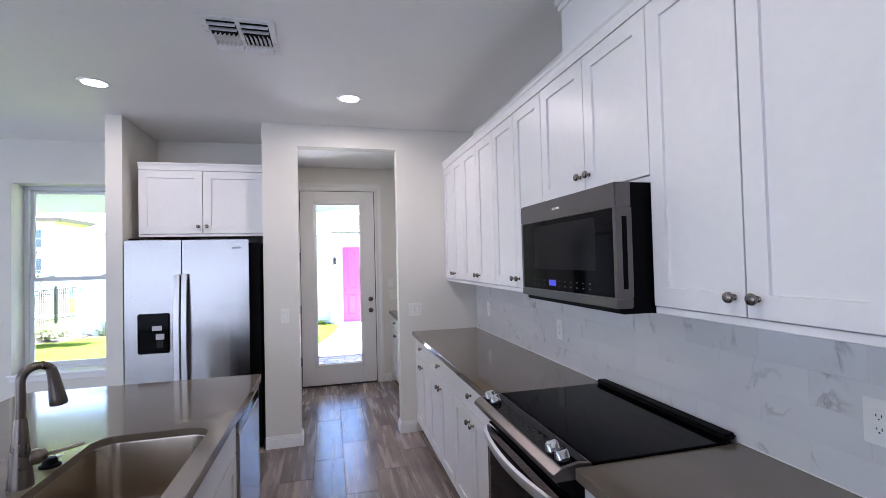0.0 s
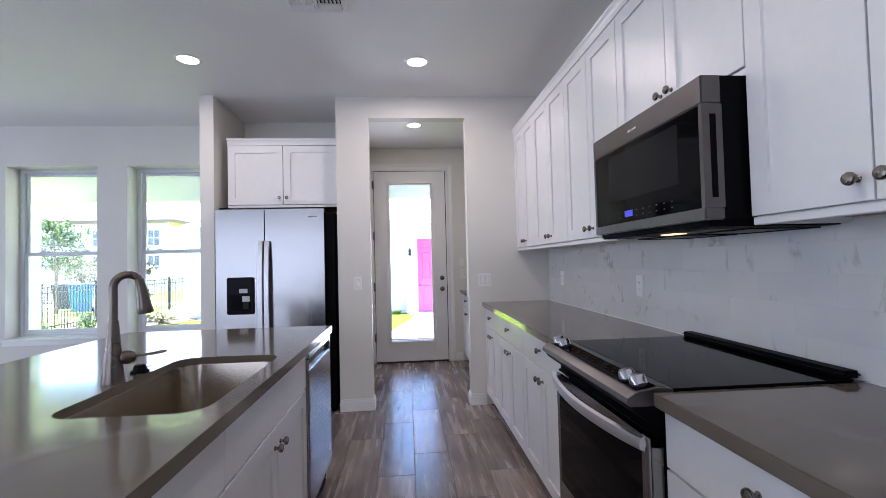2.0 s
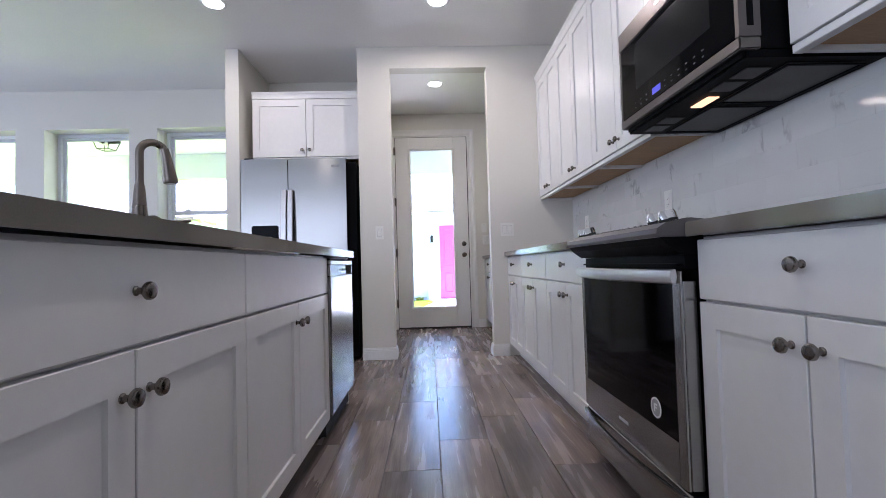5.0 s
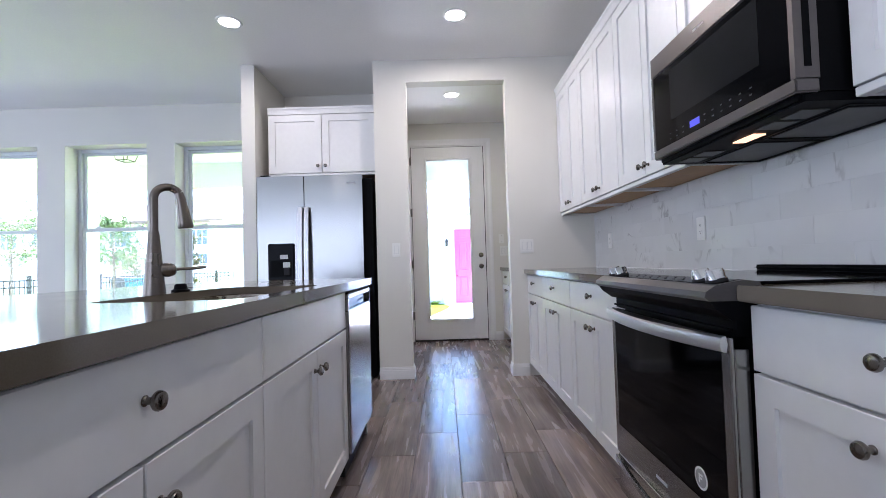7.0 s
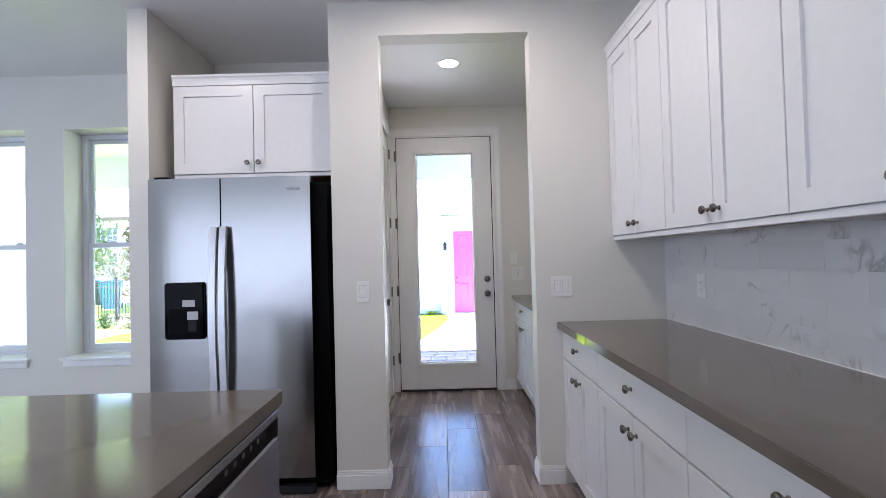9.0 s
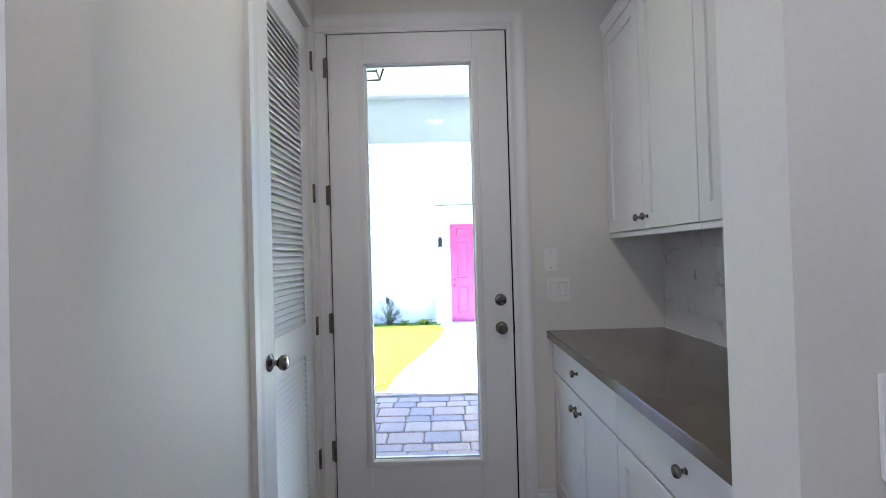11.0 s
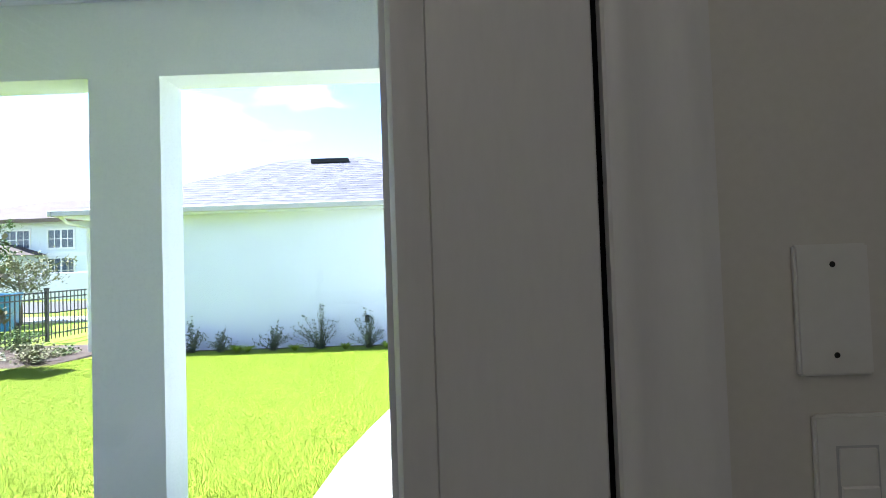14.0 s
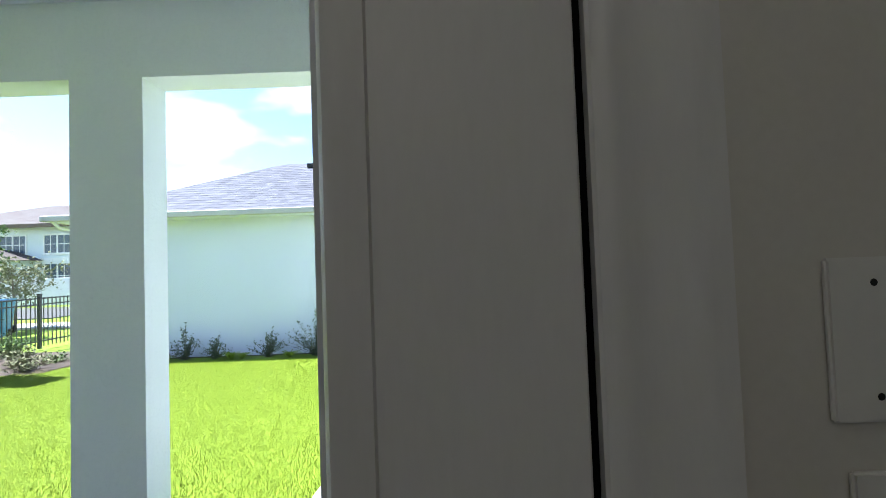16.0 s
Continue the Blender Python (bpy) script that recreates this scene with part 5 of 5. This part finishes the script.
def grass_clump(x, y, z, size):
    s = thing("border_plant", "small green strap-leaved border plant in the mulch bed", "plant", pose(x, y, z), "border plants")
    verts, faces = [], []
    for i in range(60):
        a, r = random.uniform(0, 6.28), random.uniform(0.3, 1) * size
        pts = [Vector((math.cos(a) * r * u, math.sin(a) * r * u, size * 1.1 * (u - 0.75 * u * u) * random.uniform(0.8, 1.3))) for u in (0.02, 0.4, 0.75, 1)]
        side = Vector((-math.sin(a), math.cos(a), 0)) * 0.009
        k = len(verts)
        for p, w in zip(pts, (1, 1, 0.7, 0.05)):
            verts += [tuple(p - side * w), tuple(p + side * w)]
        faces += [(k + 2 * j, k + 2 * j + 1, k + 2 * j + 3, k + 2 * j + 2) for j in range(3)]
    o = new("leaves", leaf_mesh("leaves", verts, faces, GRASS))
    o.parent = s


bz = GZ + 0.04
for x, h in ((-5.6, 0.7), (-4.8, 0.55), (-4.1, 0.72), (-3.55, 0.6), (-2.55, 0.75), (-1.62, 1.15), (-0.72, 0.85)):
    twig_shrub("young twiggy shrub with small grey-green leaves in mulch", x, 14.28, bz, h, 0.5 * h + 0.04, 24, LEAF_GREY, 0.048)
for x in (-5.2, -4.45, -3.2, -3.0, -2.1, -1.15, -0.35, 0.05, 0.15):
    grass_clump(x, 14.2, bz, random.uniform(0.24, 0.34))
for x, y, h, mat_, sp in ((-6.5, 13.6, 0.6, LEAF_RED, 0.5), (-6.9, 13.0, 0.4, LEAF_PALE, 0.45), (-7.5, 13.2, 0.4, LEAF_PALE, 0.5), (-7.0, 14.0, 0.75, LEAF_RED, 0.5), (-8.1, 14.2, 0.7, LEAF, 0.6), (-7.9, 12.8, 0.35, LEAF, 0.5), (-8.3, 15.2, 0.9, LEAF, 0.6), (-8.2, 11.6, 0.5, LEAF, 0.5), (-8.1, 10.4, 0.6, LEAF, 0.5), (-8.2, 9.0, 0.5, LEAF, 0.5), (-7.2, 12.6, 0.3, LEAF_RED, 0.4), (-6.6, 14.3, 0.4, LEAF, 0.4), (-7.6, 13.8, 0.45, LEAF_PALE, 0.5), (-8.35, 13.3, 0.8, LEAF, 0.4)):
    twig_shrub("low spreading garden shrub beside the black fence", x, y, lawn_z(y) - 0.02, h * 0.7, sp, 34, mat_, 0.065)


def tree(label, x, y, z, height, crown_r, crown_base, leaves, material, leaf_len, columnar=1.0):
    t = thing("tree", label, "tree", pose(x, y, z))
    wood = bmesh.new()
    trunk = [Vector((0.03 * math.sin(u * 5), 0.03 * math.cos(u * 4), height * 0.9 * u)) for u in (0, 0.2, 0.4, 0.6, 0.8, 1)]
    r0 = 0.018 * height + 0.01
    tube(wood, trunk, [r0, r0 * 0.85, r0 * 0.7, r0 * 0.5, r0 * 0.3, r0 * 0.1], 9)
    tips = []
    for i in range(26):
        u = crown_base + (0.98 - crown_base) * (i + random.random()) / 26
        base = Vector((0, 0, height * 0.9 * u))
        a = i * 2.4 + random.uniform(-0.4, 0.4)
        k = (u - crown_base) / (1 - crown_base)
        reach = crown_r * (0.45 + 0.75 * math.sin(math.pi * min(1, 0.22 + 0.78 * k) ** columnar)) * random.uniform(0.7, 1.1)
        end = base + Vector((math.cos(a) * reach, math.sin(a) * reach, reach * random.uniform(0.35, 0.8)))
        mid = base.lerp(end, 0.5) + Vector((0, 0, -0.05))
        tube(wood, [base, mid, end], [r0 * 0.3, r0 * 0.2, r0 * 0.07], 5)
        for q in (0.5, 0.75, 1.0):
            tips.append(base.lerp(end, q))
    part("trunk", wood, BARK, t)
    verts, faces = [], []
    for i in range(leaves):
        c = random.choice(tips)
        p = c + rand_dir() * abs(random.gauss(0, 1)) * crown_r * 0.22
        leaf(verts, faces, p, rand_dir(-0.1), leaf_len * random.uniform(0.6, 1.3), leaf_len * 0.26)
    o = new("crown", leaf_mesh("crown", verts, faces, material))
    o.parent = t
    return t


tree("young broadleaf street tree with a full green crown", -12.6, 18.0, -0.3, 3.7, 0.8, 0.42, 2600, LEAF, 0.13)
tree("young magnolia with large green and brown leaves", -6.95, 12.8, lawn_z(12.8) - 0.02, 3.2, 0.42, 0.1, 1250, MAGNOLIA, 0.19, 0.8)
tree("small spreading tree with a pale feathery crown", -13.3, 20.4, -0.3, 2.0, 1.0, 0.45, 2000, LEAF_RED, 0.13)
tree("leafy street tree beyond the fence", -22.5, 24.0, -0.3, 4.6, 2.0, 0.3, 3200, LEAF, 0.17)

# ---------------------------------------------------------------- fence, bins, street and houses
fence = thing("fence", "black aluminium picket fence along the side of the garden", "fence", pose(-8.7, 0, 0))
FZ = -0.3
picket = mesh_of("picket", block(-0.008, 0.008, -0.008, 0.008, 0.05, 1.2), FENCE_BLACK)
post = mesh_of("post", blocks((-0.032, 0.032, -0.032, 0.032, 0, 1.26), (-0.038, 0.038, -0.038, 0.038, 1.26, 1.285)), FENCE_BLACK)
y = 6.2
while y < 24:
    for i in range(18):
        o = new("post" if i == 0 else "picket", post if i == 0 else picket)
        o.parent = fence
        o.matrix_basis = pose(0, y + i * 0.112, FZ)
    y += 18 * 0.112
for z in (0.16, 1.02, 1.16):
    part("rail", block(-0.014, 0.014, 6.2, 24, FZ + z, FZ + z + 0.03), FENCE_BLACK, fence)

for x, y, mat_, lab in ((-12.6, 19.2, BIN_BLUE, "blue wheeled recycling bin by the street"), (-13.5, 19.6, BIN_DARK, "dark wheeled rubbish bin by the street"), (-11.75, 18.2, BIN_BLUE, "blue wheeled recycling bin by the street")):
    b = thing("wheeled_bin", lab, "bin", pose(x, y, -0.3, 0, 0, 30), "street bins")
    bb_ = bmesh.new()
    loft(bb_, [rounded(-r, r, -r * 1.1, r * 1.1, 0.06, z, 3) for r, z in ((0.24, 0.06), (0.31, 0.95), (0.33, 0.96), (0.33, 1.0))])
    part("body", bb_, mat_, b)
    part("lid", block(-0.34, 0.34, -0.38, 0.4, 1.0, 1.06, 0.02, 2), mat_, b)
    for s in (-0.25, 0.25):
        part("wheel", turned(bmesh.new(), [(0.11, -0.03), (0.12, -0.02), (0.12, 0.02), (0.11, 0.03)], pose(s, 0.32, 0.12, 0, 90), 14), BLACK, b)

setting("road", block(-400, -15.5, 24.2, 31, -0.42, -0.29), ROAD, "grey asphalt street beyond the fence", "road")
setting("street_walk", block(-60, -9.4, 20.6, 22.0, -0.42, -0.27), CONCRETE, "pale concrete sidewalk along the street", "pavement")
wf = thing("vinyl_fence", "white vinyl privacy fence across the street", "fence", pose(0, 0, 0))
for i in range(16):
    x = -62 + i * 3
    part("fence_panel", block(x + 0.08, x + 2.92, 32.0, 32.06, -0.25, 1.35, 0.01), VINYL_FENCE, wf)
    part("post", blocks((x - 0.07, x + 0.07, 31.96, 32.1, -0.3, 1.5, 0.01), (x - 0.1, x + 0.1, 31.93, 32.13, 1.5, 1.56, 0.01)), VINYL_FENCE, wf)


def house(label, x0, x1, y0, y1, wall_h, cols):
    h = thing("house", label, "house", pose(0, 0, 0), "houses across the street")
    part("wall", blocks((x0, x1, y0, y1, -0.35, wall_h), (x0 + 3, x0 + 9, y0 - 2.2, y0, -0.35, wall_h * 0.52)), STUCCO, h)
    rf = part("roof", course_roof(x0 - 0.7, x1 + 0.7, y0 - 0.7, y1 + 0.7, wall_h, 0.36, 0.4), CLAY, h, "brown clay tile hip roof")
    part("porch_roof", course_roof(x0 + 2.4, x0 + 9.6, y0 - 2.9, y0 + 1.6, wall_h * 0.52, 0.36, 0.4), CLAY, h, "brown clay tile porch roof")
    part("fascia", blocks((x0 - 0.75, x1 + 0.75, y0 - 0.78, y0 - 0.7, wall_h - 0.2, wall_h + 0.05), (x1 + 0.7, x1 + 0.78, y0 - 0.7, y1 + 0.7, wall_h - 0.2, wall_h + 0.05)), BARK, h)
    part("band", block(x0 - 0.05, x1 + 0.05, y0 - 0.06, y0 - 0.001, wall_h * 0.5, wall_h * 0.5 + 0.25), TRIM, h)
    for i in range(cols):
        x = x0 + (x1 - x0) * (i + 0.5) / cols
        for z0, z1 in ((wall_h * 0.62, wall_h * 0.86), (0.7, 2.3)):
            if z0 < 1 and x0 + 2 < x < x0 + 10:
                continue
            w = part("window", blocks((x - 0.95, x + 0.95, y0 - 0.09, y0 - 0.001, z0 - 0.14, z0), (x - 0.95, x + 0.95, y0 - 0.07, y0 - 0.001, z1, z1 + 0.12), (x - 0.95, x - 0.85, y0 - 0.07, y0 - 0.001, z0, z1), (x + 0.85, x + 0.95, y0 - 0.07, y0 - 0.001, z0, z1), (x - 0.05, x + 0.05, y0 - 0.06, y0 - 0.001, z0, z1)), TRIM, h)
            for s in (-1, 1):
                part("pane", block(min(x + s * 0.05, x + s * 0.85), max(x + s * 0.05, x + s * 0.85), y0 - 0.03, y0 - 0.002, z0, z1), HOUSE_GLASS, w)
                part("muntin", blocks((x + s * 0.45 - 0.02, x + s * 0.45 + 0.02, y0 - 0.045, y0 - 0.031, z0, z1), (min(x + s * 0.05, x + s * 0.85), max(x + s * 0.05, x + s * 0.85), y0 - 0.044, y0 - 0.031, (z0 + z1) / 2 - 0.02, (z0 + z1) / 2 + 0.02)), TRIM, w)


house("two-storey pale stucco house with brown tile roof", -35.5, -17.5, 35.5, 46, 4.9, 6)
house("two-storey pale stucco house with brown tile roof", -60, -40, 36.5, 47, 4.9, 6)

# ---------------------------------------------------------------- patio pavers
PX0, PX1, PY0, PY1 = -8.1, 2.3, 5.47, 8.2
widths, heights = (0.138, 0.205, 0.272), (0.138, 0.138, 0.205)
paver_mesh = {}
for w in widths:
    for h in set(heights):
        bm = bmesh.new()
        loft(bm, [rounded(-w / 2 + i, w / 2 - i, -h / 2 + i, h / 2 - i, 0.022, z, 3) for i, z in ((0.002, -0.03), (0.002, -0.012), (0.005, -0.004), (0.014, 0.0))], False, True)
        paver_mesh[w, h] = mesh_of("paver", bm, PAVER)
pick = random.Random(7)
y = PY0
far_rest = bmesh.new()
while y < PY1 - 0.06:
    h = pick.choice(heights)
    x = PX0 - pick.uniform(0, 0.15)
    while x < PX1:
        w = pick.choice(widths if h < 0.2 else widths[1:])
        m = pose(x + w / 2, y + h / 2, -0.045 + pick.uniform(-0.002, 0.002), pick.uniform(-0.5, 0.5), pick.uniform(-0.5, 0.5), pick.uniform(-0.8, 0.8))
        if not (x > -1.6 and y < 6.29):
            if y > 6.9 and -1.0 < x < 1.5:
                o = new("paver", paver_mesh[w, h])
                o.parent, o.matrix_basis = patio, m
            else:
                loft(far_rest, [[m @ Vector(p) for p in rounded(-w / 2, w / 2, -h / 2, h / 2, 0.014, z, 1)] for z in (-0.03, 0.0)], False, True)
        x += w + 0.004
    y += h + 0.004
bm = bmesh.new()
loft(bm, [rounded(-0.135 + i, 0.135 - i, -0.075 + i, 0.075 - i, 0.012, z, 2) for i, z in ((0.0, -0.03), (0.0, -0.008), (0.006, 0.0))], False, True)
border = mesh_of("border_paver", bm, PAVER)
for i in range(30):
    o = new("border_paver", border)
    o.parent, o.matrix_basis = patio, pose(-5.6 + i * 0.274, 8.285, -0.046)
rest = part("pavers", far_rest, PAVER_JOINED, patio)
rest["kind"] = "stuff"

# ---------------------------------------------------------------- backsplash tiles
TILE_L, TILE_H = 0.305, 0.1015
part("tile_bed", blocks((RIGHT - 0.0083, RIGHT - 0.0005, 0.1, END - 0.001, 0.9145, 1.377), (RIGHT - 0.0083, RIGHT - 0.0005, END + 0.121, DOOR_Y - 0.001, 0.9145, 1.387)), GROUT, wall_right, "pale grout")
full = mesh_of("tile", block(RIGHT - 0.009, RIGHT - 0.004, -TILE_L / 2 + 0.0004, TILE_L / 2 - 0.0004, 0.0004, TILE_H - 0.0004, 0.0003), MARBLE)
for y0, y1, ztop in ((0.1, END - 0.002, 1.379), (END + 0.122, DOOR_Y - 0.002, 1.389)):
    for row in range(5):
        z = 0.9155 + row * TILE_H
        y = y1 - (row % 2) * TILE_L / 2
        if row % 2:
            spans = [(y, y1)]
        else:
            spans = []
        while y > y0 + 0.01:
            spans.append((max(y - TILE_L, y0), y))
            y -= TILE_L
        for a, b in spans:
            h = min(TILE_H, ztop - z)
            if b - a > TILE_L - 0.01 and h > TILE_H - 0.001:
                o = new("tile", full)
                o.parent, o.matrix_basis = wall_right, pose(0, (a + b) / 2, z)
            else:
                cut = mesh_of("tile", block(RIGHT - 0.009, RIGHT - 0.004, -(b - a) / 2 + 0.0004, (b - a) / 2 - 0.0004, 0.0004, h - 0.0004), MARBLE)
                o = new("tile", cut)
                o.parent, o.matrix_basis = wall_right, pose(0, (a + b) / 2, z)

# ---------------------------------------------------------------- floor planks
PL, PWID = 0.892, 0.2277
full = mesh_of("plank", block(-PWID / 2 + 0.0014, PWID / 2 - 0.0014, -PL / 2 + 0.0014, PL / 2 - 0.0014, -0.008, 0.0, 0.0012), PLANK)
spare = bmesh.new()
for k in range(-29, 9):
    x0 = 0.009 + k * PWID
    x1 = min(x0 + PWID, RIGHT)
    if x0 > RIGHT - 0.02 or x0 < -6.6:
        continue
    y = (0.107 + PL / 3 * k) % PL - 5 * PL
    while y < DOOR_Y:
        a, b = max(y, -3.2), min(y + PL, DOOR_Y if x1 > LW - 0.03 else WIN_Y)
        if b - a > 0.02:
            near = -3 <= k <= 5 and b > 0.6
            if near and b - a > PL - 0.001 and x1 - x0 > PWID - 0.001:
                o = new("plank", full)
                o.parent, o.matrix_basis = floor, pose((x0 + x1) / 2, (a + b) / 2, 0)
            elif near:
                o = new("plank", mesh_of("plank", block(-(x1 - x0) / 2 + 0.0013, (x1 - x0) / 2 - 0.0013, -(b - a) / 2 + 0.0013, (b - a) / 2 - 0.0013, -0.008, 0.0), PLANK))
                o.parent, o.matrix_basis = floor, pose((x0 + x1) / 2, (a + b) / 2, 0)
            else:
                box(spare, x0 + 0.0013, x1 - 0.0013, a + 0.0013, b - 0.0013, -0.008, 0.0)
        y += PL
rest = part("planks", spare, PLANK_JOINED, floor)
rest["kind"] = "stuff"
